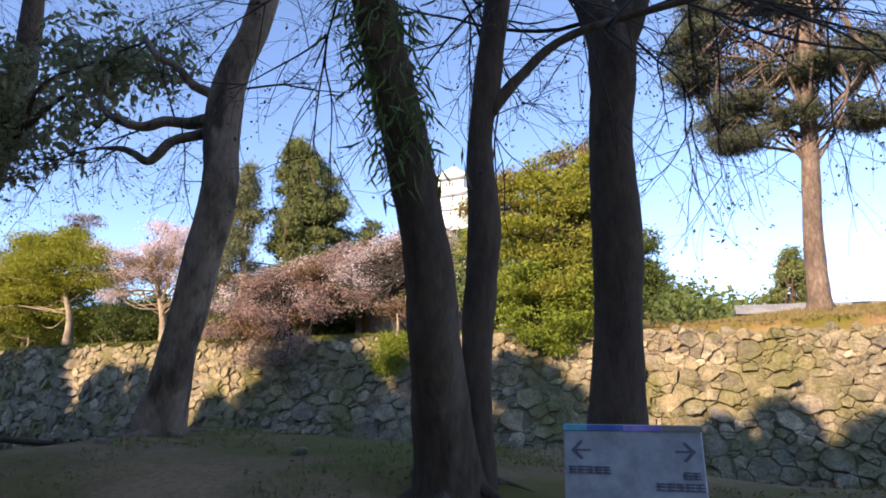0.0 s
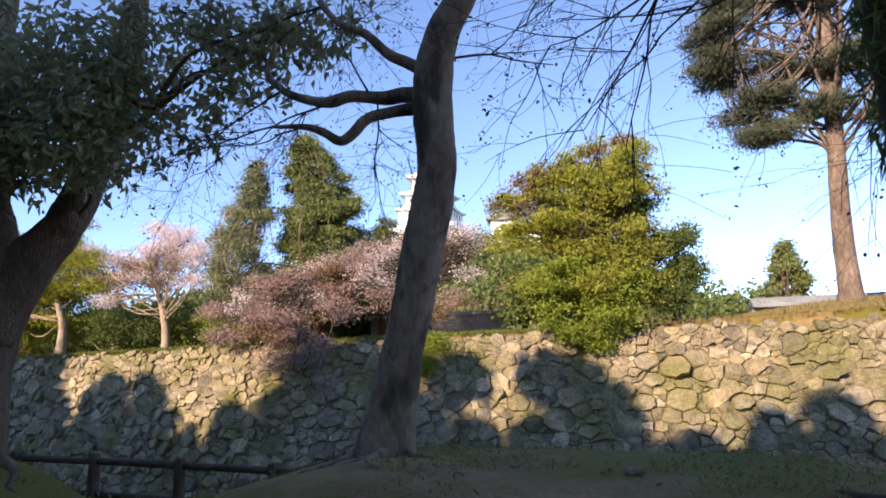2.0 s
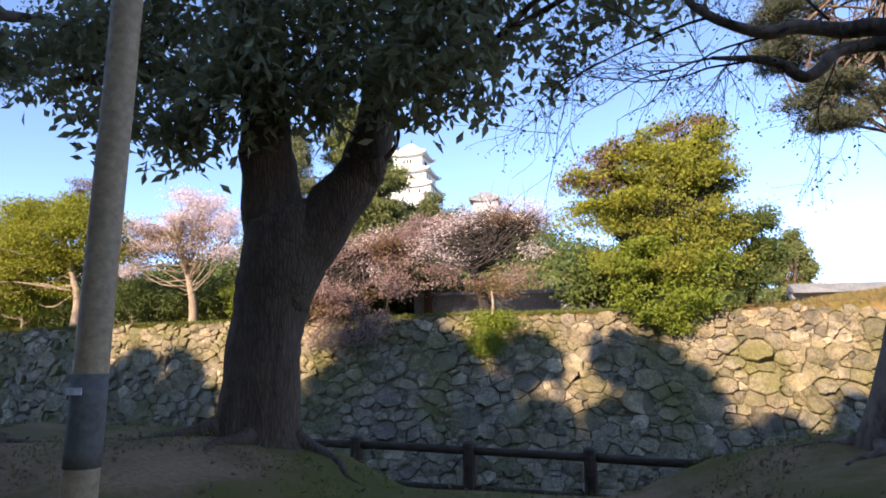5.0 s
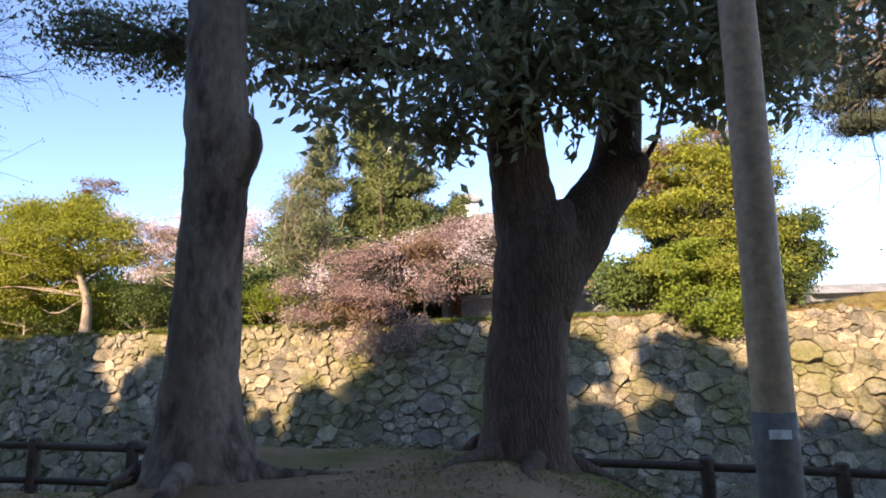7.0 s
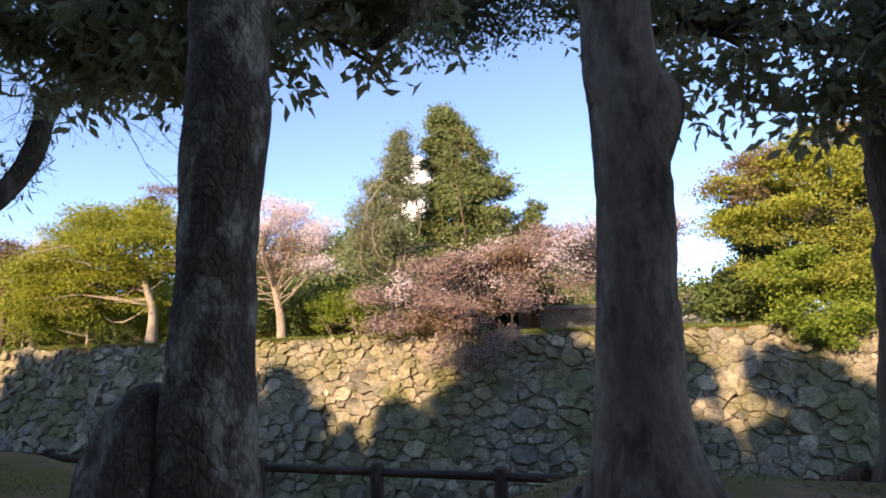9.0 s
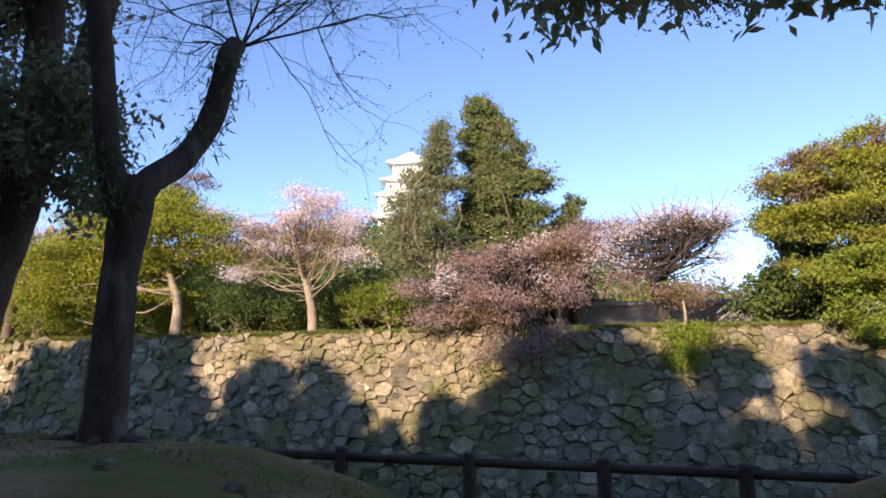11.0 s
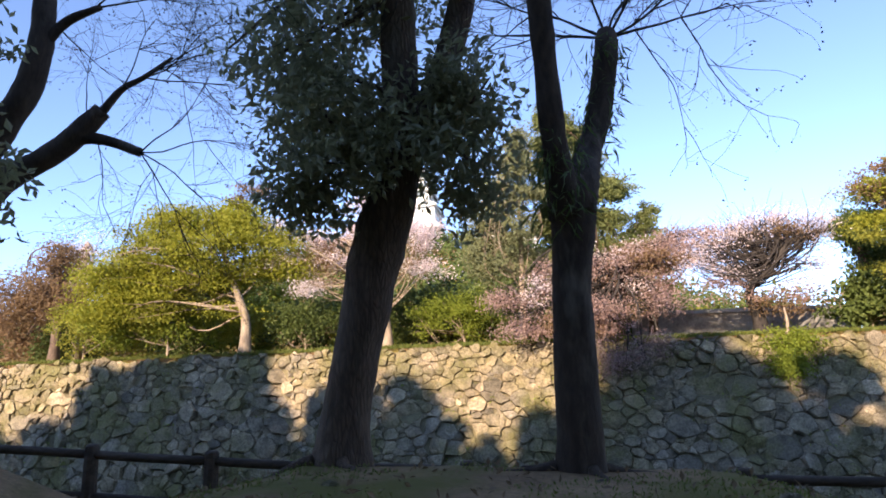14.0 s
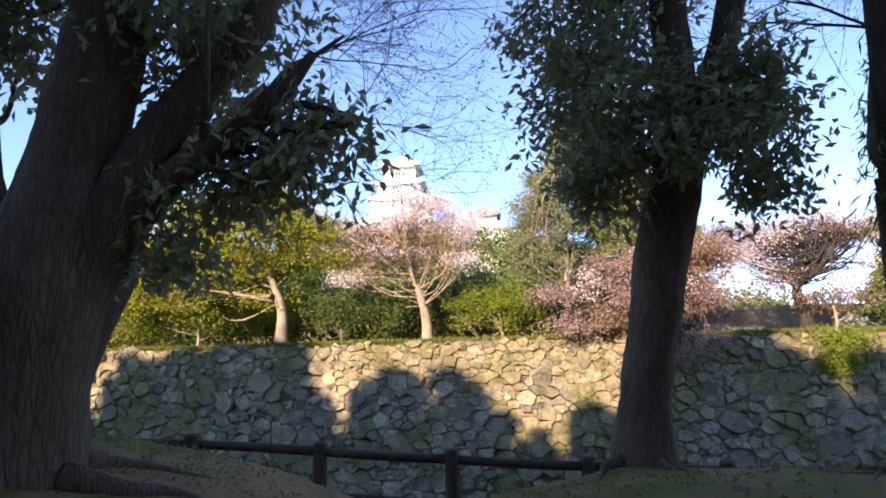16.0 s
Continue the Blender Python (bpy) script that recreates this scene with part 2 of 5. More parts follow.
def smooth_path(pts, n):
    """A flowing line through a few places (x, y, z, radius)."""
    p = np.array(pts, float)
    if len(p) < 3:
        return p
    out = []
    q = np.vstack([2 * p[0] - p[1], p, 2 * p[-1] - p[-2]])
    for i in range(1, len(q) - 2):
        for u in np.linspace(0, 1, n, endpoint=False):
            a, b, c, d = q[i - 1], q[i], q[i + 1], q[i + 2]
            out.append(0.5 * (2 * b + (c - a) * u + (2 * a - 5 * b + 4 * c - d) * u * u + (3 * b - a - 3 * c + d) * u ** 3))
    out.append(p[-1])
    return np.array(out)


class Tubes:
    """Gathers tapered limbs into one mesh."""

    def __init__(self):
        self.v, self.f = [], []

    def add(self, pts, sides=8, rough=0.0, n=4, foot=0.0):
        p = smooth_path(pts, n)
        k = len(p)
        tang = np.gradient(p[:, :3], axis=0)
        tang /= np.linalg.norm(tang, axis=1)[:, None] + 1e-9
        ref = np.array([0.3, 1.0, 0.1]) if abs(tang[0][1]) < 0.9 else np.array([1.0, 0, 0.2])
        start = len(self.v)
        for i in range(k):
            u = np.cross(tang[i], ref)
            u /= np.linalg.norm(u) + 1e-9
            w = np.cross(u, tang[i])
            for j in range(sides):
                a = 2 * math.pi * j / sides
                r = max(p[i, 3], 0.002)
                c = p[i, :3]
                if rough:
                    d = math.cos(a) * u + math.sin(a) * w
                    s = c + d * r
                    r *= 1 + rough * (noise.noise(Vector(s * 3.1)) + 0.6 * noise.noise(Vector(s * 9.0)))
                    if foot:
                        r *= 1 + foot * max(0.0, 1 - i / (0.28 * k)) ** 2 * (0.7 + 0.5 * math.sin(a * 4 + 1.3) + 0.3 * math.sin(a * 7))
                self.v.append(tuple(c + (math.cos(a) * u + math.sin(a) * w) * r))
        for i in range(k - 1):
            for j in range(sides):
                a, b = start + i * sides + j, start + i * sides + (j + 1) % sides
                self.f.append((a, b, b + sides, a + sides))
        self.f.append(tuple(start + (k - 1) * sides + j for j in range(sides)))
        self.f.append(tuple(start + j for j in reversed(range(sides))))
        return p

    def mesh(self, name, mat):
        return mesh_of(name, self.v, self.f, mat, True)


def leaf_mesh(name, pts, length, mat, width=0.4, droop=0.3, up=0.4, spread=1.0):
    """One small folded blade at each place."""
    pts = np.asarray(pts, float)
    n = len(pts)
    d = rng.normal(size=(n, 3)) * (spread, spread, spread * 0.8) + (0, 0, -droop)
    d /= np.linalg.norm(d, axis=1)[:, None]
    nr = rng.normal(size=(n, 3)) + (0, 0, up)
    s = np.cross(d, nr)
    s /= np.linalg.norm(s, axis=1)[:, None] + 1e-9
    nn = np.cross(s, d)
    L = (length * rng.uniform(0.65, 1.3, n))[:, None]
    v = np.empty((n, 4, 3))
    v[:, 0] = pts
    v[:, 1] = pts + d * L * 0.5 + s * L * width * 0.5 + nn * L * 0.1
    v[:, 2] = pts + d * L
    v[:, 3] = pts + d * L * 0.5 - s * L * width * 0.5 + nn * L * 0.1
    f = np.arange(4 * n).reshape(n, 4)
    return mesh_of(name, v.reshape(-1, 3).tolist(), f.tolist(), mat)


def blobs_to_clumps(blobs, count, shell=0.5):
    """Clump centres in rough ellipsoids (x, y, z, rx, ry, rz)."""
    b = np.array(blobs, float)
    w = np.cbrt(b[:, 3] * b[:, 4] * b[:, 5]) ** 2
    k = rng.choice(len(b), count, p=w / w.sum())
    d = rng.normal(size=(count, 3))
    d /= np.linalg.norm(d, axis=1)[:, None]
    r = rng.uniform(0, 1, count) ** shell
    return b[k, :3] + d * r[:, None] * b[k, 3:6] * rng.uniform(0.85, 1.12, (count, 1))


def clump_leaves(centres, per, size, flat=0.6):
    c = np.repeat(centres, per, axis=0)
    s = np.repeat(rng.uniform(0.6, 1.4, len(centres)) * size, per)[:, None]
    return c + np.clip(rng.normal(size=c.shape), -1.9, 1.9) * s * (1, 1, flat)


def bare(tubes, at, way, length, radius, depth, buds, gravity=0.0, wild=0.7):
    """Forking twigs."""
    p, d, pts = np.array(at, float), np.array(way, float), []
    d /= np.linalg.norm(d)
    steps = 5 if depth > 0 else 4
    for i in range(steps + 1):
        pts.append((*p, radius * (1 - 0.6 * i / steps)))
        d = d + rng.normal(size=3) * 0.13 + (0, 0, gravity * 0.7)
        d /= np.linalg.norm(d)
        p = p + d * length / steps
    tubes.add(pts, 5 if radius > 0.02 else 3, n=2 if radius > 0.004 else 1)
    if depth <= 0:
        buds.append(pts[-1][:3])
        return
    for k in range(int(rng.integers(3, 5)) + (depth > 1)):
        i = int(rng.integers(1, steps + 1))
        e = d + rng.normal(size=3) * wild * 0.85 + (0, 0, 0.06)
        bare(tubes, pts[i][:3], e, length * rng.uniform(0.55, 0.8), radius * 0.52, depth - 1, buds, gravity, wild)


# ---- ground ----
MOUND = ((-70, 0.9), (-25.6, 1.05), (-24.4, 1.02), (-23.4, 0.82), (-22.9, 0.62), (-22.2, 0.42), (-21.6, 0.65), (-20.6, 0.85), (-17.5, 0.85), (-16.5, 0.6), (-15.7, 0.3),
         (-13.9, 0.25), (-13.1, 0.45), (-12.4, 0.78), (-9.9, 0.80), (-9.0, 0.6), (-8.4, 0.32), (-6.5, 0.32), (-5.6, 0.72), (-4.6, 0.95), (-1.0, 0.92), (0.4, 0.75), (60, 0.75))


def ease(a, b, x):
    u = min(1.0, max(0.0, (x - a) / (b - a)))
    return u * u * (3 - 2 * u)


RAIL = ((-60, 2.2), (-30, 1.55), (-24.7, 1.38), (-21.2, 1.15), (-17.4, 0.98), (-13.8, 0.87), (-9.0, 0.73), (-5.6, 0.60), (4, 0.4), (60, 0.2))


def rail_top(x):
    return float(np.interp(x, [a for a, _ in RAIL], [b for _, b in RAIL]))


def walk_level(x):
    return -0.02 * max(-60.0, min(20.0, x))


def bend(x):
    return 0.0026 * max(0.0, min(60.0, -x)) ** 2


def wall_y(x, z):
    return 22.4 + bend(x) + 0.28 * z


def terrace(x, y):
    """The land above the wall: a grassy strip, a knoll with the pine, and the castle's hill."""
    knoll = 1.0 * math.exp(-((x - 7.5) / 6.5) ** 2 - ((y - 28) / 4.0) ** 2)
    hill = 22.0 * math.exp(-(((x + 40) / 34) ** 2 if x < -40 else ((x + 40) / 48) ** 3) - ((y - 112) / 44) ** 2) * ease(30, 60, y)
    return 3.35 + knoll + hill + 0.05 * noise.noise(Vector((x * 0.7, y * 0.7, 0)))


def land(x, v):
    """Height and true y of the sheet at x and the unbent depth v."""
    y = v + bend(x) * ease(11, 20, v)
    g = walk_level(x)
    if v < 11:
        m = float(np.interp(x, [a for a, _ in MOUND], [b for _, b in MOUND]))
        up = ease(1.0, 4.0, v) * m
        z = g + up * (1 - ease(5.9, 6.9, v)) + (rail_top(x) - 0.76 - g) * ease(5.9, 6.9, v)
        z += (0.035 * noise.noise(Vector((x * 1.3, v * 1.3, 3))) + 0.02 * noise.noise(Vector((x * 4, v * 4, 1)))) * ease(0.8, 2.0, v)
        z = z * (1 - ease(8.2, 10.6, v)) - 3.2 * ease(8.2, 10.6, v)
        return y, z
    if v < 23.6:
        return y, -3.2
    return y, terrace(x, y)


def ground_sheet():
    xs = np.concatenate([[-1500, -700, -300, -150, -90], np.arange(-70, -30, 2.0), np.arange(-30, 6, 0.3), np.arange(6, 40, 2.0), [60, 90, 150, 300, 700, 1500]])
    vs = np.concatenate([[-1500, -600, -200, -80, -40, -20, -10, -5, -2], np.arange(0, 8, 0.2), np.arange(8, 11.1, 0.5), [14, 18, 23.55, 23.65, 24.2], np.arange(25, 60, 2.5), np.arange(60, 180, 8.0), [250, 400, 800, 2500]])
    verts, faces = [], []
    for v in vs:
        for x in xs:
            y, z = land(float(x), float(v))
            verts.append((x, y, z))
    n = len(xs)
    for j in range(len(vs) - 1):
        for i in range(n - 1):
            a = j * n + i
            faces.append((a, a + 1, a + n + 1, a + n))
    ob = new("ground", mesh_of("ground", verts, faces, SOIL, True))
    tagged(ob, "bare brown soil bank with mossy green patches", "ground", kind="structure")


ground_sheet()
tagged(new("water", mesh_of("water", [(-150, 9.5, -2.9), (80, 9.5, -2.9), (80, 21.6, -2.9), (-20, 21.6, -2.9), (-150, 50, -2.9)], [(0, 1, 2, 3, 4)], WATER)),
       "still dark green moat water below the stone wall", "water", kind="structure")


# ---- stone wall across the moat ----
def clip(poly, a, b, wa=0.0, wb=0.0):
    """Keeps the part of a flat polygon that belongs to stone a rather than to stone b, the larger stone taking more."""
    d = b - a
    m = a + d * (0.5 + (wa - wb) / (2 * (d @ d)))
    out = []
    for i in range(len(poly)):
        p, q = poly[i], poly[(i + 1) % len(poly)]
        sp, sq = (p - m) @ d, (q - m) @ d
        if sp <= 0:
            out.append(p)
        if (sp < 0) != (sq < 0) and abs(sp - sq) > 1e-9:
            out.append(p + (q - p) * sp / (sp - sq))
    return out


def on_wall(u, h, out):
    """A place on the battered face: u along it, h its height, out its stand-off."""
    return (u, wall_y(u, h) - out * 0.96, h + out * 0.27)


def stone_wall():
    top, low, x0, x1 = 3.38, -3.2, -52.0, 14.0
    squash = 0.74
    s, r = np.empty((0, 2)), np.empty(0)
    for size, tries in ((0.34, 240), (0.24, 1700), (0.165, 9000), (0.105, 13000), (0.07, 9000)):
        for u, h in zip(rng.uniform(x0, x1, tries), rng.uniform(low, top + 0.2, tries)):
            k = size * rng.uniform(0.85, 1.15) * (0.82 if h > 2 else 1.0)
            q = np.array((u * squash, h))
            if not len(s) or (np.hypot(*(s - q).T) > (r + k) * 0.80).all():
                s, r = np.vstack([s, q]), np.append(r, k)
    n_post = int((x1 - x0) / 2 + 1)
    wall = new("wall_moat", mesh_of("wall_moat", [on_wall(u, z, -0.035) for z in (low, 3.2) for u in np.linspace(x0, x1, n_post)],
                                    [(i, i + 1, i + 1 + n_post, i + n_post) for i in range(n_post - 1)], EARTH_FILL))
    tagged(wall, "dry-stone castle moat wall of tan and grey boulders", "stone wall", kind="structure")
    joined_v, joined_f, singles = [], [], 0
    for ci, c in enumerate(s):
        close = np.where((abs(s[:, 0] - c[0]) < 1.05) & (abs(s[:, 1] - c[1]) < 1.05))[0]
        poly = [c + np.array(q) for q in ((-1, -1), (1, -1), (1, 1), (-1, 1))]
        for o in close[np.argsort(np.hypot(*(s[close] - c).T))][:26]:
            if o != ci:
                poly = clip(poly, c, s[o], r[ci] ** 2, r[o] ** 2)
                if len(poly) < 3:
                    break
        if len(poly) < 3 or c[1] > top:
            continue
        p = np.array(poly) / (squash, 1)
        p[:, 1] = np.minimum(p[:, 1], top + rng.uniform(-0.16, 0.14))
        p = p[[i for i in range(len(p)) if np.hypot(*(p[i] - p[i - 1])) > 0.05]]
        if len(p) < 3:
            continue
        ext = p.max(0) - p.min(0)
        if ext.min() < 0.09:
            continue
        mid = p.mean(0)
        q = []
        for a, b in zip(p, np.roll(p, -1, axis=0)):
            q.append(a)
            if np.hypot(*(b - a)) > 0.2:
                q.append((a + b) / 2 + (mid - (a + b) / 2) * rng.uniform(-0.03, 0.09))
        p = np.array(q) + rng.normal(size=(len(q), 2)) * 0.012
        k = max(0.6, 1 - (0.002 + 0.014 * rng.random() ** 2) / (ext.min() / 2))
        proud, tilt = rng.uniform(0.01, 0.15) * min(1.0, ext.min() / 0.4), rng.normal(size=2) * 0.24
        rings = []
        for f, out in ((k, -0.14), (k, proud * 0.5), (k * rng.uniform(0.88, 0.985), proud)):
            rings.append([on_wall(*(mid + (q - mid) * f), out + ((q - mid) @ tilt if out > 0 else 0) + rng.uniform(-0.014, 0.014)) for q in p])
        n = len(p)
        v = [q for ring in rings for q in ring] + [on_wall(*(mid + rng.normal(size=2) * 0.1 * ext), proud + rng.uniform(0.0, 0.05))]
        fc = [(a * n + i, a * n + (i + 1) % n, (a + 1) * n + (i + 1) % n, (a + 1) * n + i) for a in (0, 1) for i in range(n)]
        fc += [(2 * n + i, 2 * n + (i + 1) % n, 3 * n) for i in range(n)]
        u = c[0] / squash
        if -16.0 < u < 1.0 and c[1] > -0.6 and singles < 300:
            child("stone", mesh_of("stone", v, fc, STONE), wall)
            singles += 1
        else:
            o = len(joined_v)
            joined_v += v
            joined_f += [tuple(i + o for i in q) for q in fc]
    tagged(child("stones", mesh_of("stones", joined_v, joined_f, STONE), wall), kind="stuff")


# ---- trees ----
def leafy_tree(name, label, category, trunk, bark, crown_blobs, clumps, per, clump_size, leaf, leaf_len, flat=0.6, limbs=14, limb_r=0.06, width=0.45, droop=0.2, group="", shell=0.5, sides=9, more=()):
    """A tree from its trunk line and rough crown ellipsoids: limbs run to the clumps."""
    t = base(name, trunk[0][:3], label, category, group)
    inv = Matrix.Translation(-Vector(trunk[0][:3]))
    tb = Tubes()
    line = tb.add(trunk, sides, 0.10, 5, 0.35)
    me = tb.mesh("trunk", bark)
    me.transform(inv)
    child("trunk", me, t)
    c = blobs_to_clumps(crown_blobs, clumps, shell)
    lb = Tubes()
    for q in c[rng.permutation(len(c))[:limbs]]:
        i = int(len(line) * rng.uniform(0.42, 0.98))
        s = line[min(i, len(line) - 1)]
        m = (s[:3] + q) / 2 + rng.normal(size=3) * 0.12 * np.linalg.norm(q - s[:3]) + (0, 0, -0.05 * np.linalg.norm(q - s[:3]))
        lb.add([(*s[:3], limb_r), (*m, limb_r * 0.7), (*q, limb_r * 0.25)], 6, 0.08, 4)
        for k in range(2):
            e = q + rng.normal(size=3) * clump_size * 1.4
            lb.add([(*m, limb_r * 0.4), (*((m + e) / 2 + rng.normal(size=3) * 0.08), limb_r * 0.28), (*e, limb_r * 0.12)], 4, 0, 3)
    if limbs:
        me = lb.mesh("limbs", bark)
        me.transform(inv)
        child("limb", me, t)
    me = leaf_mesh("crown", clump_leaves(c, per, clump_size, flat), leaf_len, leaf, width, droop)
    me.transform(inv)
    child("crown", me, t)
    for nm, mat, blobs, cl, pr, size, ln in more:
        me = leaf_mesh(nm, clump_leaves(blobs_to_clumps(blobs, cl, shell), pr, size, flat), ln, mat, width, droop)
        me.transform(inv)
        child(nm, me, t)
    return t


def near_tree(name, label, category, bark, trunk, limbs=(), twigs=(), crown=None, sides=22, foot=0.5, extra=(), roots=5):
    """A tree of the near bank. limbs: lines from its trunk; twigs: (place, way, length, radius, depth);
    crown: (blobs, clumps, leaves in each, clump size, leaf length, material)."""
    at = Vector(trunk[0][:3])
    t = base(name, at, label, category)
    inv = Matrix.Translation(-at)
    tb = Tubes()
    tb.add(trunk, sides, 0.09, 10, foot)
    me = tb.mesh("trunk", bark)
    me.transform(inv)
    child("trunk", me, t)
    r0 = trunk[1][3]
    for k in range(roots):
        a = rng.uniform(-0.3, 0.3) + 2 * math.pi * k / roots
        line, reach = [], rng.uniform(2.2, 3.8) * r0
        for u in (0.35, 0.8, 1.3, 1.8, 2.4):
            a += rng.uniform(-0.25, 0.25)
            d = r0 * 0.5 + reach * u / 2.4
            x, y = at.x + math.cos(a) * d, at.y + math.sin(a) * d
            line.append((x, y, land(x, y)[1] + r0 * (0.12, 0.03, -0.03, -0.06, -0.15)[int((u - 0.3) / 0.5)], r0 * (0.26, 0.17, 0.12, 0.09, 0.06)[int((u - 0.3) / 0.5)]))
        tb = Tubes()
        tb.add(line, 8, 0.15, 4)
        me = tb.mesh("root", bark)
        me.transform(inv)
        child("root", me, t)
    for l in limbs:
        tb = Tubes()
        tb.add(l, 14, 0.12, 5)
        me = tb.mesh("limb", bark)
        me.transform(inv)
        child("limb", me, t)
    if twigs:
        tb, buds = Tubes(), []
        for w in twigs:
            bare(tb, *w[:5], buds, *w[5:])
        me = tb.mesh("twig", TWIG)
        me.transform(inv)
        tagged(child("twig", me, t), kind="stuff")
        b = np.repeat(np.array(buds), 3, axis=0) + rng.normal(size=(len(buds) * 3, 3)) * 0.03
        me = leaf_mesh("bud", b, 0.03, TWIG, 0.6)
        me.transform(inv)
        tagged(child("bud", me, t), kind="stuff")
    if crown:
        blobs, clumps, per, size, ln, mat = crown
        c = blobs_to_clumps(blobs, clumps, 0.6)
        ends = [np.array(l[min(2, len(l) - 1)][:3]) for l in limbs] + [np.array(trunk[-2][:3])]
        for q in c[rng.permutation(len(c))[:26]]:
            s = min(ends, key=lambda e: np.linalg.norm(e - q))
            m = (s + q) / 2 + rng.normal(size=3) * 0.15
            tb = Tubes()
            tb.add([(*s, 0.035), (*m, 0.022), (*q, 0.008)], 5, 0, 4)
            me = tb.mesh("branch", bark)
            me.transform(inv)
            child("branch", me, t)
        me = leaf_mesh("crown", clump_leaves(c, per, size, 0.7), ln, mat, 0.42, 0.75)
        me.transform(inv)
        child("crown", me, t)
    for nm, mat, pts, ln, wd, dr in extra:
        me = leaf_mesh(nm, pts, ln, mat, wd, dr)
        me.transform(inv)
        tagged(child(nm, me, t), kind="stuff")
    return t


def tuft(line, i0, i1, n, r):
    """Places of fern leaves that cling to a limb."""
    p = smooth_path(line, 6)
    a, b = int(i0 * len(p)), max(int(i0 * len(p)) + 1, int(i1 * len(p)))
    k = rng.integers(a, min(b, len(p)), n)
    return p[k, :3] + rng.normal(size=(n, 3)) * r


A1 = [(-1.18, 3.66, 0.72, 0.215), (-1.2, 3.66, 0.98, 0.185), (-1.19, 3.45, 1.58, 0.152), (-1.19, 3.28, 2.17, 0.136), (-1.26, 3.15, 2.75, 0.128), (-1.33, 3.02, 3.2, 0.120), (-1.38, 2.9, 3.6, 0.118), (-1.44, 2.75, 4.2, 0.115), (-1.55, 2.5, 5.5, 0.10), (-1.7, 2.3, 7.5, 0.07)]
A2 = [(-1.03, 3.75, 0.75, 0.12), (-1.04, 3.75, 1.3, 0.088), (-1.04, 3.75, 1.77, 0.094), (-0.99, 3.75, 2.39, 0.102), (-1.01, 3.75, 3.02, 0.081), (-0.94, 3.75, 3.52, 0.092), (-0.88, 3.75, 4.0, 0.09), (-0.8, 3.75, 5.0, 0.08), (-0.6, 3.8, 7.0, 0.06)]
near_tree("cherry_tree", "dark leaning twin-stemmed trunk with ferns, bare spring twigs", "tree", BARK_CHERRY, A1,
          [A2, [(-0.95, 3.75, 3.2, 0.045), (-0.75, 3.8, 3.45, 0.036), (-0.4, 3.9, 3.75, 0.028), (0.5, 4.1, 4.0, 0.02), (1.2, 4.3, 4.3, 0.012)]],
          [((-0.2, 3.9, 3.75), (0.5, 0.1, 0.5), 1.3, 0.018, 3, -0.06), ((0.5, 4.1, 4.0), (0.8, 0.1, -0.2), 1.4, 0.015, 3, -0.09), ((1.1, 4.3, 4.2), (0.9, 0.2, -0.3), 1.3, 0.013, 3, -0.08),
           ((-0.85, 3.8, 4.3), (-0.4, 0.5, 0.3), 1.5, 0.02, 3, -0.05), ((-0.85, 3.8, 4.4), (0.6, 0.5, -0.1), 1.5, 0.02, 3, -0.08), ((-1.44, 2.8, 4.1), (-0.6, 0.9, 0.1), 1.6, 0.02, 3, -0.07),
           ((-1.45, 2.8, 4.3), (0.3, 1.0, 0.0), 1.6, 0.02, 3, -0.08), ((-0.4, 4.6, 4.6), (0.5, 0.6, -0.1), 1.8, 0.02, 3, -0.09)],
          extra=[("fern", LEAF_IVY, tuft(A1, 0.42, 0.70, 1300, 0.09), 0.15, 0.11, 1.4)])
B1 = [(-0.36, 4.9, 0.6, 0.24), (-0.35, 4.9, 0.95, 0.215), (-0.29, 4.9, 1.83, 0.176), (-0.25, 4.9, 2.68, 0.19), (-0.26, 4.9, 3.36, 0.166), (-0.21, 4.9, 4.17, 0.19), (-0.36, 4.9, 4.61, 0.14), (-0.54, 4.9, 5.4, 0.12), (-0.8, 4.9, 7.5, 0.08)]
near_tree("cherry_tree", "straight dark trunk forking high, bare spring twigs", "tree", BARK_CHERRY, B1,
          [[(-0.2, 4.9, 4.05, 0.15), (-0.03, 4.9, 4.54, 0.137), (0.18, 4.9, 5.2, 0.115), (0.5, 4.9, 7.0, 0.07)]],
          [((-0.1, 4.9, 4.4), (0.9, 0.1, 0.25), 1.9, 0.025, 3, -0.05), ((0.1, 5.0, 4.9), (0.9, 0.3, -0.1), 2.0, 0.022, 3, -0.08), ((-0.3, 5.0, 4.5), (-0.8, 0.3, 0.1), 1.8, 0.022, 3, -0.06), ((-0.5, 5.0, 5.2), (-0.9, 0.2, -0.1), 1.8, 0.022, 3, -0.07),
           ((0.2, 5.0, 4.6), (1.0, 0.2, -0.5), 2.2, 0.018, 3, -0.06)])
C0 = [(-4.58, 5.1, 0.75, 0.30), (-4.55, 5.1, 1.02, 0.235), (-4.39, 5.1, 1.84, 0.175), (-4.21, 5.1, 2.63, 0.179), (-4.05, 5.1, 3.42, 0.172), (-4.08, 5.1, 4.07, 0.18), (-3.98, 5.1, 4.68, 0.156), (-3.70, 5.1, 5.3, 0.14), (-3.2, 5.1, 7.5, 0.09)]
C1 = [(-4.08, 5.15, 4.08, 0.10), (-4.35, 5.2, 4.2, 0.075), (-4.57, 5.2, 4.20, 0.068), (-4.9, 5.2, 4.27, 0.058), (-5.15, 5.15, 4.22, 0.052), (-5.45, 5.1, 4.31, 0.042), (-5.62, 5.1, 4.43, 0.036), (-5.75, 5.1, 4.60, 0.03), (-5.66, 5.1, 4.9, 0.022)]
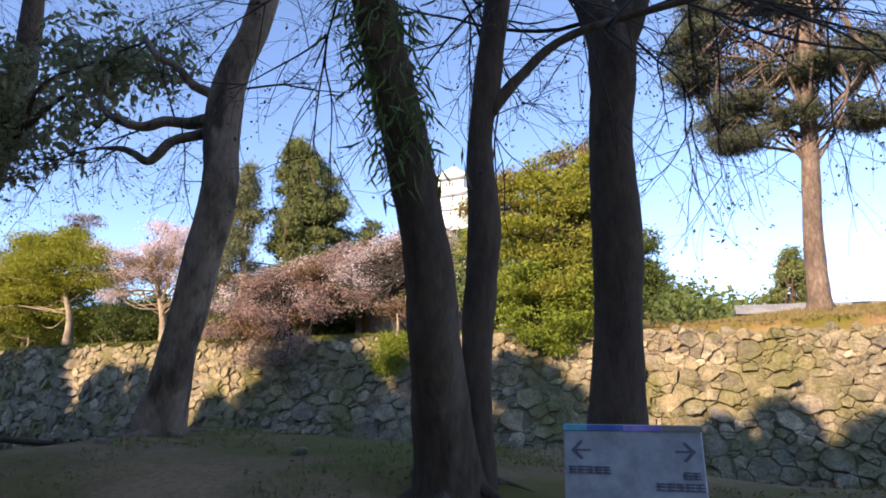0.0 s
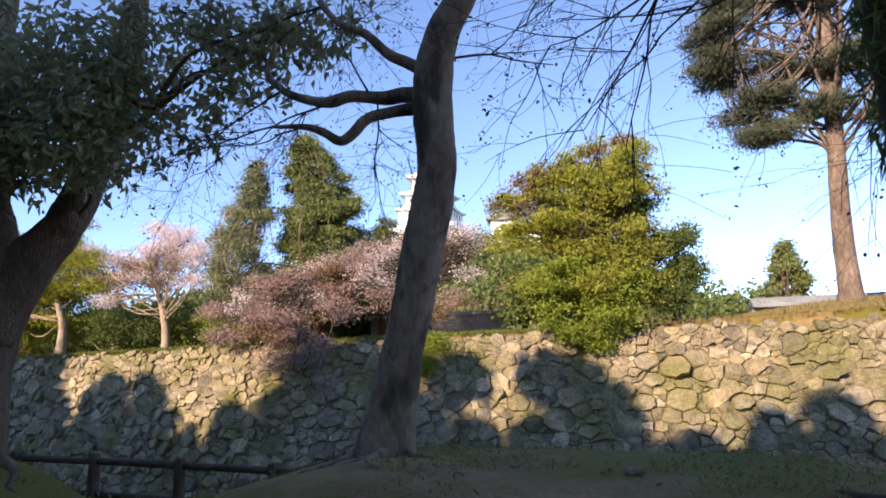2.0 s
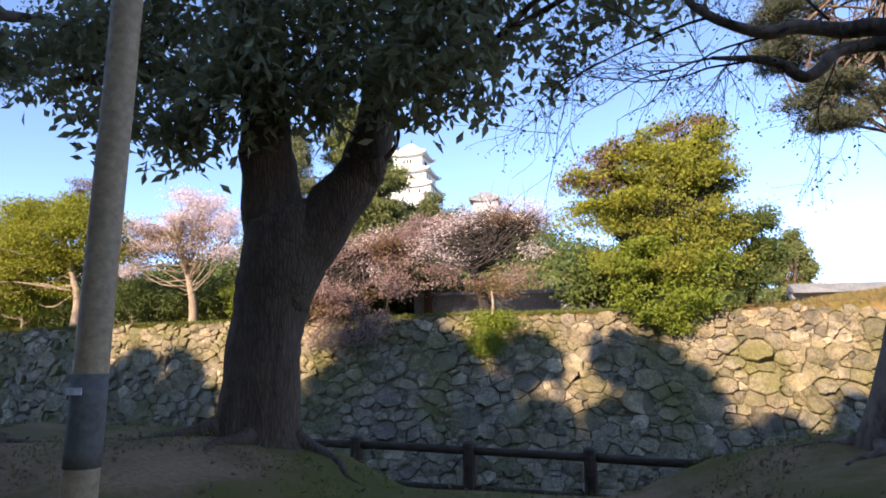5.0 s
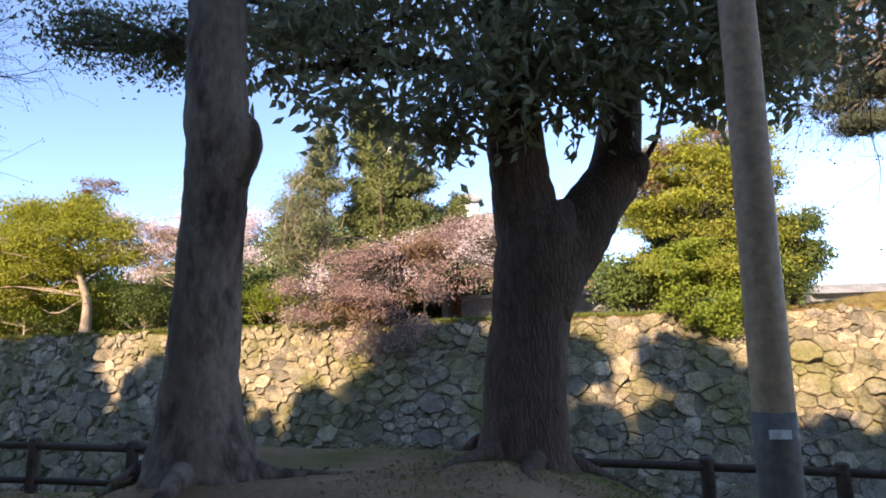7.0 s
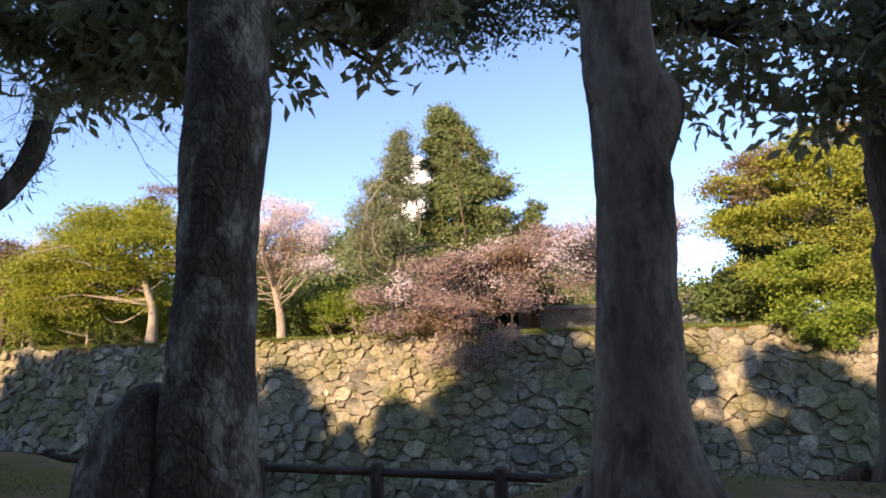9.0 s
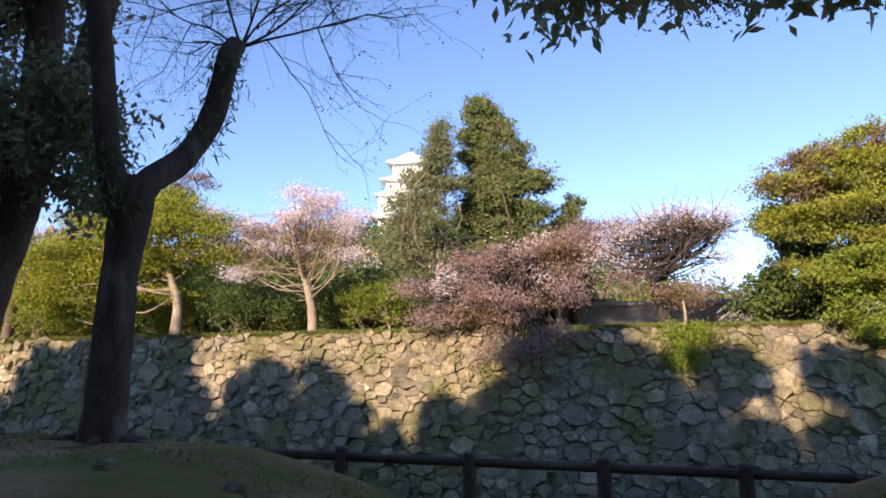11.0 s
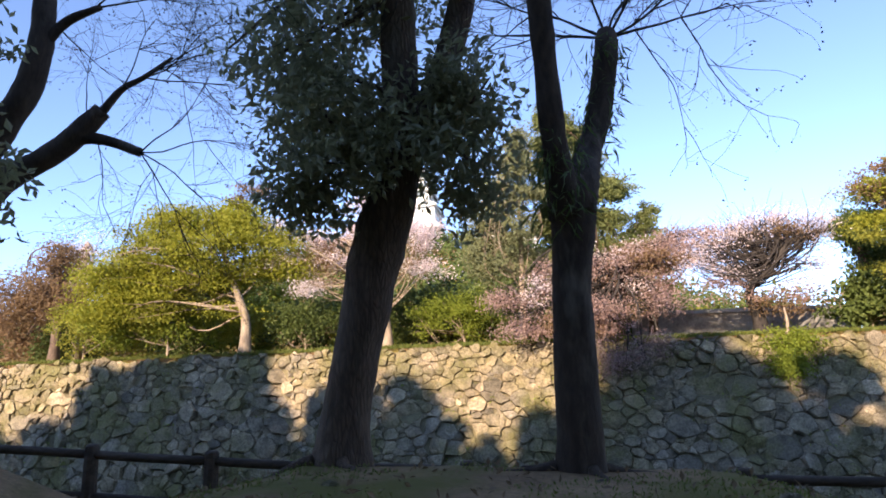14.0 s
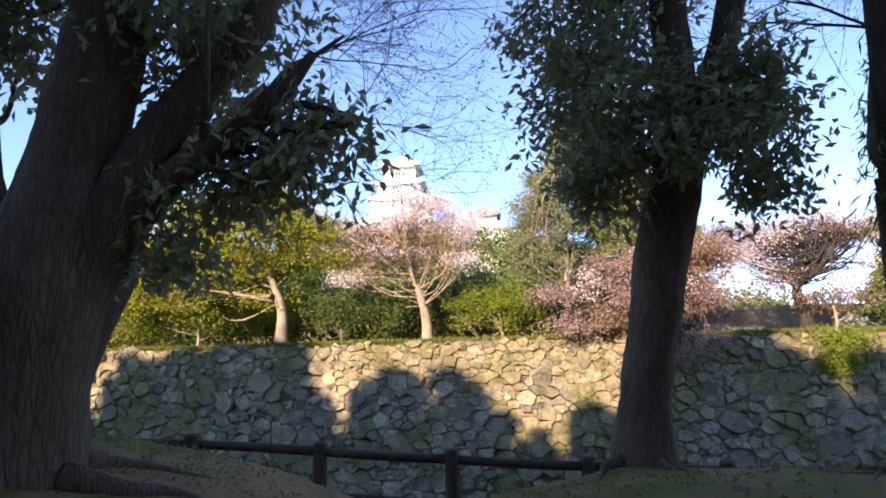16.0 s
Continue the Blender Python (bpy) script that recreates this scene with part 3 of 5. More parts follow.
C2 = [(-4.1, 5.15, 4.02, 0.08), (-4.4, 5.15, 4.03, 0.058), (-4.68, 5.08, 3.97, 0.052), (-4.82, 5.05, 3.83, 0.048), (-4.95, 5.05, 3.77, 0.044), (-5.1, 5.0, 3.86, 0.038), (-5.27, 5.0, 3.93, 0.032), (-5.62, 5.0, 3.98, 0.015)]
C3 = [(-4.05, 5.15, 4.3, 0.075), (-4.3, 5.15, 4.48, 0.055), (-4.50, 5.1, 4.59, 0.05), (-4.72, 5.1, 4.83, 0.042), (-5.0, 5.1, 5.0, 0.036), (-5.20, 5.1, 5.26, 0.03)]
near_tree("cherry_tree", "slim crooked grey trunk with black limbs and bare twigs", "tree", BARK_GREY, C0, [C1, C2, C3],
          [((-5.0, 5.1, 4.22), (-0.7, 0.3, -0.3), 0.9, 0.015, 3, -0.03), ((-5.5, 5.1, 4.4), (-0.8, 0.2, 0.1), 1.2, 0.016, 3, -0.03), ((-5.7, 5.1, 4.7), (-0.6, 0.3, 0.4), 1.1, 0.015, 3, 0), ((-5.66, 5.1, 4.9), (0.3, 0.3, 0.6), 1.0, 0.015, 3, 0),
           ((-5.3, 5.0, 3.93), (-0.8, 0.2, 0.0), 0.9, 0.013, 3, -0.02), ((-5.6, 5.0, 3.98), (-0.8, -0.1, -0.3), 0.9, 0.012, 3, -0.05), ((-4.7, 5.1, 4.8), (-0.5, 0.3, 0.5), 1.2, 0.015, 3, 0), ((-5.2, 5.1, 5.2), (-0.8, 0.2, 0.2), 1.2, 0.015, 3, -0.02),
           ((-4.6, 5.1, 4.2), (-0.2, 0.4, -0.6), 0.8, 0.012, 3, -0.04), ((-4.0, 5.2, 4.5), (0.8, 0.4, 0.2), 1.2, 0.015, 3, 0), ((-4.7, 5.1, 4.25), (-0.4, 0.3, 0.7), 1.0, 0.013, 3, 0)])
D0 = [(-9.78, 5.7, 0.7, 0.50), (-9.77, 5.7, 1.0, 0.40), (-9.70, 5.7, 1.95, 0.345), (-9.58, 5.7, 2.65, 0.39), (-9.50, 5.7, 2.95, 0.40), (-9.55, 5.7, 3.12, 0.30)]
near_tree("evergreen_oak", "massive dark forked trunk under drooping glossy evergreen leaves", "tree", BARK, D0,
          [[(-9.62, 5.7, 2.8, 0.32), (-9.70, 5.65, 3.4, 0.29), (-9.73, 5.55, 3.95, 0.25), (-9.78, 5.5, 5.0, 0.22), (-9.9, 5.6, 6.8, 0.18), (-9.9, 5.8, 8.5, 0.11)],
           [(-9.56, 5.7, 2.2, 0.26), (-9.34, 5.7, 2.72, 0.30), (-9.10, 5.72, 3.08, 0.28), (-8.86, 5.8, 3.42, 0.245), (-8.74, 5.98, 3.95, 0.215), (-8.66, 6.1, 4.6, 0.2), (-8.35, 6.1, 5.4, 0.18), (-8.0, 5.8, 8.0, 0.1)],
           [(-8.98, 5.75, 3.32, 0.20), (-8.72, 5.75, 3.46, 0.17), (-8.60, 5.75, 3.52, 0.13), (-8.54, 5.76, 3.53, 0.07)],
           [(-9.8, 5.7, 4.4, 0.1), (-10.6, 5.5, 4.6, 0.07), (-11.3, 5.3, 4.55, 0.05), (-12.0, 5.2, 4.5, 0.03)],
           [(-8.6, 6.0, 4.5, 0.07), (-8.0, 5.6, 4.35, 0.05), (-7.4, 5.5, 4.6, 0.035), (-6.7, 5.4, 4.9, 0.025), (-5.9, 5.4, 5.2, 0.012)]],
          crown=([(-11.0, 5.4, 5.2, 1.15, 1.0, 0.9), (-9.7, 5.3, 5.7, 1.3, 1.1, 0.9), (-8.0, 5.4, 5.2, 0.95, 0.9, 0.8), (-10.9, 5.2, 4.05, 0.9, 0.6, 0.45), (-11.6, 5.1, 4.6, 0.55, 0.6, 0.6), (-7.9, 5.4, 4.1, 0.5, 0.5, 0.4), (-6.9, 5.6, 5.6, 0.9, 0.8, 0.5), (-9.45, 5.0, 4.35, 0.75, 0.35, 0.5), (-8.4, 5.1, 4.5, 0.7, 0.4, 0.6), (-7.4, 5.4, 4.6, 0.65, 0.6, 0.6), (-9.0, 5.1, 5.0, 0.9, 0.45, 0.55), (-10.2, 5.2, 4.5, 0.6, 0.5, 0.45), (-6.2, 5.5, 5.0, 0.8, 0.5, 0.55), (-8.2, 4.9, 4.9, 1.0, 0.4, 0.6), (-7.7, 5.0, 4.4, 0.5, 0.4, 0.5), (-9.6, 5.0, 4.65, 0.9, 0.35, 0.55), (-8.9, 5.0, 4.55, 0.8, 0.35, 0.55), (-9.3, 5.3, 4.3, 0.5, 0.3, 0.4), (-5.6, 5.6, 5.3, 0.7, 0.5, 0.5), (-6.6, 5.5, 4.55, 0.7, 0.5, 0.4), (-9.75, 5.0, 4.1, 0.5, 0.3, 0.4), (-8.75, 5.0, 4.15, 0.6, 0.3, 0.35), (-8.0, 5.2, 3.95, 0.6, 0.4, 0.35), (-10.4, 5.1, 3.85, 0.7, 0.4, 0.35), (-9.9, 4.95, 3.9, 0.45, 0.3, 0.3), (-9.22, 5.5, 4.05, 0.35, 0.3, 0.35)], 570, 25, 0.15, 0.14, LEAF_DARK))
E0 = [(-11.98, 4.29, 0.75, 0.497), (-11.99, 4.29, 1.04, 0.382), (-12.03, 4.29, 1.48, 0.286), (-12.01, 4.29, 2.04, 0.250), (-11.98, 4.29, 2.83, 0.234), (-11.97, 4.29, 3.46, 0.239), (-12.01, 4.29, 4.05, 0.229), (-12.02, 4.29, 4.67, 0.220), (-12.04, 4.29, 5.81, 0.201), (-12.15, 4.29, 8.20, 0.143)]
near_tree("camphor_tree", "stout grey trunk with flared roots and knobs, small pale-green leaves", "tree", BARK_GREY, E0,
          [[(-11.90, 4.29, 3.15, 0.17), (-11.84, 4.29, 3.38, 0.19), (-11.81, 4.29, 3.52, 0.18), (-11.84, 4.29, 3.68, 0.13)], [(-12.05, 4.29, 3.5, 0.17), (-12.07, 4.29, 3.75, 0.18), (-12.06, 4.29, 3.95, 0.15)], [(-12.0, 4.35, 4.6, 0.07), (-12.4, 5.0, 4.95, 0.045), (-13.2, 5.6, 5.1, 0.025)], [(-12.0, 4.35, 4.8, 0.07), (-12.0, 5.0, 5.1, 0.045), (-11.7, 5.7, 5.25, 0.02)]],
          crown=([(-13.2, 5.6, 5.1, 0.9, 0.6, 0.30), (-12.0, 5.7, 5.2, 0.9, 0.6, 0.30), (-14.2, 5.7, 5.4, 0.7, 0.6, 0.3)], 190, 56, 0.16, 0.06, LEAF_SILVER))
F0 = [(-13.51, 2.06, 0.65, 0.230), (-13.51, 2.06, 1.21, 0.170), (-13.51, 2.06, 1.51, 0.146), (-13.51, 2.06, 1.78, 0.128), (-13.51, 2.06, 2.07, 0.124), (-13.51, 2.06, 2.39, 0.125), (-13.50, 2.06, 2.73, 0.128), (-13.51, 2.06, 3.08, 0.128), (-13.51, 2.06, 3.84, 0.119), (-13.53, 2.10, 5.37, 0.085)]
near_tree("evergreen_oak", "close lichen-spotted trunk with a mossy burl and dark leaves", "tree", BARK_LICHEN, F0,
          [[(-13.70, 2.05, 0.5, 0.20), (-13.71, 2.05, 1.1, 0.18), (-13.72, 2.05, 1.45, 0.165), (-13.72, 2.05, 1.62, 0.14), (-13.69, 2.05, 1.74, 0.095), (-13.65, 2.05, 1.79, 0.04)], [(-13.52, 2.1, 3.05, 0.025), (-13.9, 2.4, 3.3, 0.018), (-14.4, 2.6, 3.45, 0.008)], [(-13.5, 2.1, 3.05, 0.022), (-13.2, 2.4, 3.25, 0.016), (-12.8, 2.5, 3.35, 0.007)]],
          crown=([(-13.95, 2.5, 3.2, 0.55, 0.45, 0.25), (-13.25, 2.6, 3.32, 0.32, 0.4, 0.2), (-14.7, 2.8, 3.5, 0.5, 0.5, 0.35), (-13.8, 2.7, 3.8, 0.9, 0.7, 0.35)], 220, 45, 0.09, 0.08, LEAF_DARK))
Y0 = [(-18.55, 5.61, 0.94, 0.246), (-18.54, 5.61, 1.21, 0.189), (-18.53, 5.61, 2.01, 0.158), (-18.51, 5.61, 2.70, 0.153), (-18.46, 5.61, 3.26, 0.180), (-18.52, 5.61, 3.45, 0.123)]
YL = [(-18.52, 5.56, 3.12, 0.145), (-18.57, 5.46, 3.48, 0.115), (-18.61, 5.38, 3.82, 0.103), (-18.63, 5.32, 4.23, 0.10), (-18.66, 5.22, 4.75, 0.098), (-18.7, 5.1, 5.5, 0.09), (-18.8, 4.9, 7.2, 0.065)]
YR = [(-18.44, 5.58, 3.15, 0.145), (-18.36, 5.65, 3.42, 0.125), (-18.26, 6.05, 3.80, 0.118), (-18.10, 6.22, 4.28, 0.115), (-17.99, 6.25, 4.9, 0.11), (-17.95, 6.35, 5.12, 0.10)]
near_tree("pruned_tree", "Y-shaped dark trunk with a sawn limb and fern tufts", "tree", BARK_CHERRY, Y0, [YL, YR],
          [((-17.93, 6.41, 5.12), w, 1.4, 0.018, 3, 0.02) for w in ((-0.8, 0.2, 0.6), (0.8, 0.2, 0.5), (0.2, 0.4, 1.0), (0.9, 0.1, 0.15), (-0.9, 0.3, 0.25), (0.5, -0.3, 0.8), (-0.4, -0.2, 0.9))] +
          [((-18.7, 5.1, 5.4), (0.7, 0.2, 0.7), 1.4, 0.018, 3, 0.02), ((-18.7, 5.15, 5.2), (-0.7, 0.3, 0.6), 1.4, 0.018, 3, 0.02)],
          extra=[("fern", LEAF_IVY, np.vstack([tuft(YR, 0.45, 0.85, 520, 0.09), tuft(YL, 0.0, 0.3, 460, 0.10)]), 0.15, 0.11, 1.4)])
I0 = [(-20.47, 6.1, 0.95, 0.31), (-20.46, 6.1, 1.28, 0.235), (-20.39, 6.1, 1.88, 0.201), (-20.26, 6.1, 2.54, 0.215), (-20.12, 6.1, 3.18, 0.235), (-19.98, 6.1, 3.69, 0.205), (-19.93, 6.1, 4.68, 0.175), (-19.94, 6.1, 5.6, 0.155), (-19.95, 6.1, 8.0, 0.09)]
near_tree("evergreen_oak", "knobbly dark trunk with a dense drooping evergreen crown", "tree", BARK, I0,
          [[(-20.01, 6.1, 3.45, 0.17), (-19.85, 6.1, 3.95, 0.155), (-19.67, 6.1, 4.32, 0.145), (-19.39, 6.1, 5.16, 0.13), (-19.2, 6.1, 6.2, 0.1), (-19.0, 6.1, 7.5, 0.06)]],
          crown=([(-20.75, 6.0, 4.7, 0.75, 0.9, 0.9), (-20.1, 5.9, 4.0, 0.95, 0.8, 0.65), (-20.2, 6.0, 5.9, 1.1, 1.0, 0.8), (-19.3, 6.0, 4.3, 0.45, 0.7, 0.7), (-20.75, 5.9, 3.5, 0.45, 0.5, 0.4), (-19.3, 6.0, 3.4, 0.35, 0.4, 0.35)], 440, 34, 0.125, 0.105, LEAF_DARK))
J0 = [(-24.36, 4.2, 0.9, 0.50), (-24.34, 4.2, 1.4, 0.38), (-24.28, 4.2, 2.04, 0.335), (-24.22, 4.2, 2.69, 0.34), (-24.14, 4.2, 3.3, 0.26), (-24.04, 4.2, 3.95, 0.25), (-24.0, 4.2, 4.7, 0.21), (-24.1, 4.2, 7.0, 0.12)]
near_tree("evergreen_oak", "broad black trunk with rising limbs and glossy leaves", "tree", BARK, J0,
          [[(-24.24, 4.2, 1.9, 0.20), (-24.12, 4.2, 2.4, 0.22), (-23.9, 4.2, 2.88, 0.185), (-23.74, 4.2, 3.22, 0.15), (-23.5, 4.2, 3.6, 0.125), (-23.27, 4.2, 3.88, 0.11), (-23.05, 4.2, 4.15, 0.10), (-22.9, 4.2, 4.9, 0.07)],
           [(-23.92, 4.2, 2.75, 0.14), (-23.62, 4.2, 3.05, 0.105), (-23.35, 4.2, 3.28, 0.09), (-23.11, 4.2, 3.40, 0.075), (-22.9, 4.2, 3.62, 0.05), (-22.7, 4.2, 3.9, 0.03)],
           [(-23.3, 4.2, 3.3, 0.03), (-22.9, 4.25, 3.42, 0.022), (-22.45, 4.3, 3.5, 0.01)],
           [(-24.4, 4.2, 2.5, 0.17), (-24.66, 4.2, 3.0, 0.12), (-24.78, 4.2, 3.5, 0.10), (-24.9, 4.2, 4.4, 0.08)]],
          crown=([(-22.75, 4.35, 3.48, 0.55, 0.4, 0.18), (-23.2, 4.4, 3.15, 0.5, 0.4, 0.25), (-23.6, 4.4, 2.75, 0.35, 0.35, 0.35), (-23.5, 4.4, 4.1, 0.6, 0.7, 0.45), (-23.7, 4.4, 4.8, 1.0, 0.9, 0.5), (-24.9, 4.5, 4.3, 0.5, 0.5, 0.4), (-24.9, 4.2, 5.0, 0.9, 0.8, 0.6), (-22.95, 4.4, 3.3, 0.6, 0.4, 0.25)], 360, 32, 0.125, 0.10, LEAF_DARK))
K0 = [(-26.3, 7.0, 0.7, 0.36), (-26.2, 7.1, 1.4, 0.28), (-26.0, 7.4, 2.5, 0.24), (-25.84, 7.7, 3.3, 0.21), (-25.9, 7.9, 4.0, 0.19), (-25.6, 8.1, 4.65, 0.165), (-24.95, 8.2, 5.1, 0.15), (-24.68, 8.2, 5.33, 0.145), (-24.36, 8.2, 5.64, 0.12)]
KB = [(-25.85, 7.6, 3.2, 0.19), (-25.3, 7.1, 4.1, 0.17), (-24.66, 6.9, 4.85, 0.16), (-24.40, 6.9, 5.28, 0.15), (-24.29, 6.9, 5.87, 0.135), (-24.3, 6.9, 6.5, 0.12), (-24.4, 6.9, 8.0, 0.07)]
near_tree("cherry_tree", "low-leaning dark cherry with sawn limbs and bare fanning twigs", "tree", BARK_CHERRY, K0,
          [KB, [(-24.36, 8.2, 5.62, 0.06), (-24.1, 8.2, 5.93, 0.045), (-23.8, 8.2, 6.08, 0.035), (-23.4, 8.2, 6.35, 0.022)],
           [(-24.72, 8.2, 5.26, 0.08), (-24.45, 8.25, 5.26, 0.075), (-24.2, 8.3, 5.2, 0.07), (-23.86, 8.35, 5.06, 0.062)],
           [(-24.28, 6.9, 5.85, 0.08), (-24.15, 6.9, 6.0, 0.06), (-23.95, 6.9, 6.17, 0.05), (-23.58, 6.9, 6.3, 0.035)]],
          [((-23.8, 8.2, 6.08), w, 1.5, 0.014, 3, g) for w, g in (((0.9, 0.1, 0.35), 0.0), ((0.8, 0.1, -0.1), 0.0), ((0.6, 0.2, 0.8), 0.0), ((0.9, -0.2, 0.1), -0.02))] +
          [((-23.86, 8.35, 5.06), w, 1.5, 0.013, 3, g) for w, g in (((0.9, 0.1, 0.1), 0.03), ((0.9, 0.1, -0.35), -0.02), ((0.5, 0.2, -0.7), -0.03), ((0.9, -0.2, 0.35), 0.02))] +
          [((-24.2, 8.2, 5.85), (0.5, 0.2, 0.9), 1.2, 0.014, 3, 0), ((-24.4, 8.2, 5.3), (-0.1, 0.2, -0.8), 0.9, 0.01, 2, -0.03), ((-24.5, 8.2, 5.5), (-0.4, 0.2, 0.9), 1.1, 0.013, 3, 0),
           ((-23.58, 6.9, 6.3), (0.9, 0.1, 0.1), 1.4, 0.014, 3, 0), ((-23.7, 6.9, 6.25), (0.7, 0.1, 0.6), 1.3, 0.014, 3, 0), ((-24.1, 6.9, 6.1), (0.5, 0.2, -0.5), 0.9, 0.01, 2, -0.02)])



# ---- trees and shrubs above the wall ----
def lumpy(blobs, k, size=0.42, flat=0.7):
    """Breaks each large ellipsoid into k small ones about its skin, for a ragged crown."""
    out = []
    for x, y, z, rx, ry, rz in blobs:
        for d in rng.normal(size=(k, 3)):
            d = d / np.linalg.norm(d) * rng.uniform(0.35, 0.95)
            q = size * rng.uniform(0.6, 1.35)
            out.append((x + d[0] * rx, y + d[1] * ry, z + d[2] * rz, rx * q, ry * q, rz * q * flat))
    return out


def sprays(heights, middles, radii, y, n, depth=0.8, reach=0.45, thick=0.13, droop=0.25, full=0.3):
    """Flat leafy boughs round an upright axis: its middle and radius change with height."""
    out = []
    for i in range(n):
        h = heights[0] + (heights[-1] - heights[0]) * (i + rng.random()) / n
        r = float(np.interp(h, heights, radii)) * rng.uniform(full, 1.0) ** 0.6
        a = rng.uniform(0, 2 * math.pi)
        q = reach * (0.35 + 0.65 * float(np.interp(h, heights, radii)) / max(radii)) * rng.uniform(0.7, 1.3)
        out.append((float(np.interp(h, heights, middles)) + r * math.cos(a), y + depth * r * math.sin(a), h - droop * r, q, q * 0.9, thick * rng.uniform(0.7, 1.5)))
    return out


leafy_tree("conifer", "tall dark green pointed conifer with ragged edge", "tree", [(-15.9, 27, 3.3, 0.3), (-16.0, 27, 8, 0.2), (-16.7, 27, 13.3, 0.04)], BARK,
           sprays((4.9, 6.4, 8.0, 9.8, 11.6, 12.8, 13.7), (-15.7, -15.8, -15.9, -15.8, -16.2, -16.6, -16.9), (1.7, 2.0, 2.05, 1.75, 1.3, 0.65, 0.15), 27, 240, 0.8, 0.6, 0.24, 0.12),
           1900, 46, 0.20, LEAF_CONIFER, 0.17, 0.5, 30, 0.04, 0.35, 0.25, shell=0.5)
leafy_tree("conifer", "small dark conifer top beside the taller one", "tree", [(-13.1, 27.6, 3.3, 0.16), (-13.0, 27.6, 8.9, 0.03)], BARK,
           sprays((5.4, 7.0, 8.2, 9.3), (-13.2, -13.1, -13.0, -12.9), (1.0, 0.95, 0.6, 0.12), 27.6, 46, 0.8, 0.36, 0.14, 0.2), 330, 44, 0.13, LEAF_CONIFER, 0.16, 0.5, 14, 0.03, 0.35, 0.25)
leafy_tree("conifer", "slim silvery-green tree with a pale bare stem", "tree", [(-18.45, 25.2, 3.4, 0.15), (-18.4, 25.2, 6, 0.11), (-18.3, 25.2, 11.5, 0.02)], BARK_PALE,
           sprays((5.9, 6.8, 7.8, 9.2, 10.6, 11.8), (-19.0, -19.1, -19.2, -18.7, -18.5, -18.3), (1.0, 1.3, 1.3, 1.0, 0.6, 0.12), 25.2, 100, 0.7, 0.5, 0.28, -0.2), 620, 52, 0.2, LEAF_SILVER, 0.12, 0.7, 44, 0.025, 0.4, 0.1)
leafy_tree("weeping_cherry", "dusky pink weeping cherry hanging over the wall", "tree", [(-15.6, 24.9, 3.3, 0.22), (-15.5, 24.8, 4.2, 0.18), (-15.2, 24.6, 5.6, 0.12), (-14.8, 24.5, 6.6, 0.06)], TWIG,
           lumpy([(-15.2, 24.4, 5.9, 1.8, 1.2, 0.9), (-17.3, 24.2, 5.5, 1.4, 1.0, 0.8), (-16.0, 23.5, 4.2, 2.3, 0.7, 0.8), (-18.2, 23.4, 3.8, 1.2, 0.4, 0.4), (-18.9, 23.7, 4.8, 1.0, 0.5, 0.4), (-13.8, 24.4, 6.4, 1.3, 0.9, 0.6), (-15.5, 22.95, 2.8, 1.6, 0.25, 0.6), (-13.6, 23.8, 5.0, 0.9, 0.6, 0.9), (-16.4, 23.0, 2.3, 1.2, 0.2, 0.25), (-14.0, 23.2, 3.3, 0.9, 0.3, 0.6), (-12.2, 24.4, 6.9, 1.1, 0.8, 0.6)], 11, 0.42, 0.85),
           720, 44, 0.24, PETAL_DEEP, 0.075, 0.6, 190, 0.035, 0.7, 0.5, shell=0.75,
           more=[("pale_petals", PETAL_PALE, lumpy([(-17.6, 23.8, 5.0, 1.6, 0.8, 0.8), (-13.7, 24.4, 6.5, 1.5, 1.0, 0.7), (-15.4, 24.2, 5.8, 1.7, 1.0, 1.0)], 8, 0.36), 120, 26, 0.26, 0.075), ("young_leaves", LEAF_BROWN, lumpy([(-15.0, 24.4, 6.2, 2.2, 1.2, 1.0), (-16.4, 23.6, 4.0, 2.2, 0.6, 0.8), (-13.6, 24.4, 5.6, 1.4, 0.8, 0.8)], 8, 0.36), 240, 40, 0.22, 0.08)])
leafy_tree("cherry_tree", "pink cherry with dark crooked limbs at the wall's edge", "tree", [(-10.0, 24.5, 3.3, 0.24), (-10.2, 24.3, 4.2, 0.2), (-10.45, 24.1, 4.8, 0.17), (-10.2, 24.0, 5.3, 0.13), (-9.5, 23.8, 5.9, 0.10), (-9.0, 23.8, 6.8, 0.05)], TWIG,
           lumpy([(-11.2, 24.1, 6.7, 1.5, 1.0, 0.6), (-9.6, 24.1, 7.3, 1.7, 1.0, 0.6), (-12.3, 24.0, 6.0, 0.8, 0.8, 0.5), (-8.1, 24.0, 6.9, 0.7, 0.8, 0.7), (-10.7, 24.0, 5.7, 1.5, 0.6, 0.35), (-8.2, 24.0, 5.8, 0.6, 0.6, 0.3)], 13, 0.42, 0.7), 520, 22, 0.26, PETAL_PALE, 0.07, 0.6, 200, 0.03, 0.7, 0.1, shell=0.85,
           more=[("young_leaves", LEAF_BROWN, lumpy([(-10.4, 24.2, 6.9, 2.1, 1.1, 0.9), (-8.6, 24.0, 6.9, 1.0, 0.7, 0.7), (-9.4, 23.8, 4.5, 1.7, 0.5, 0.6)], 10, 0.4), 230, 28, 0.24, 0.075), ("low_blossom", PETAL_DEEP, lumpy([(-11.4, 23.9, 4.9, 1.6, 0.5, 0.6), (-8.9, 23.8, 4.7, 1.3, 0.5, 0.6), (-12.6, 24.0, 6.2, 0.8, 0.6, 0.6)], 10, 0.4), 130, 28, 0.24, 0.07)])
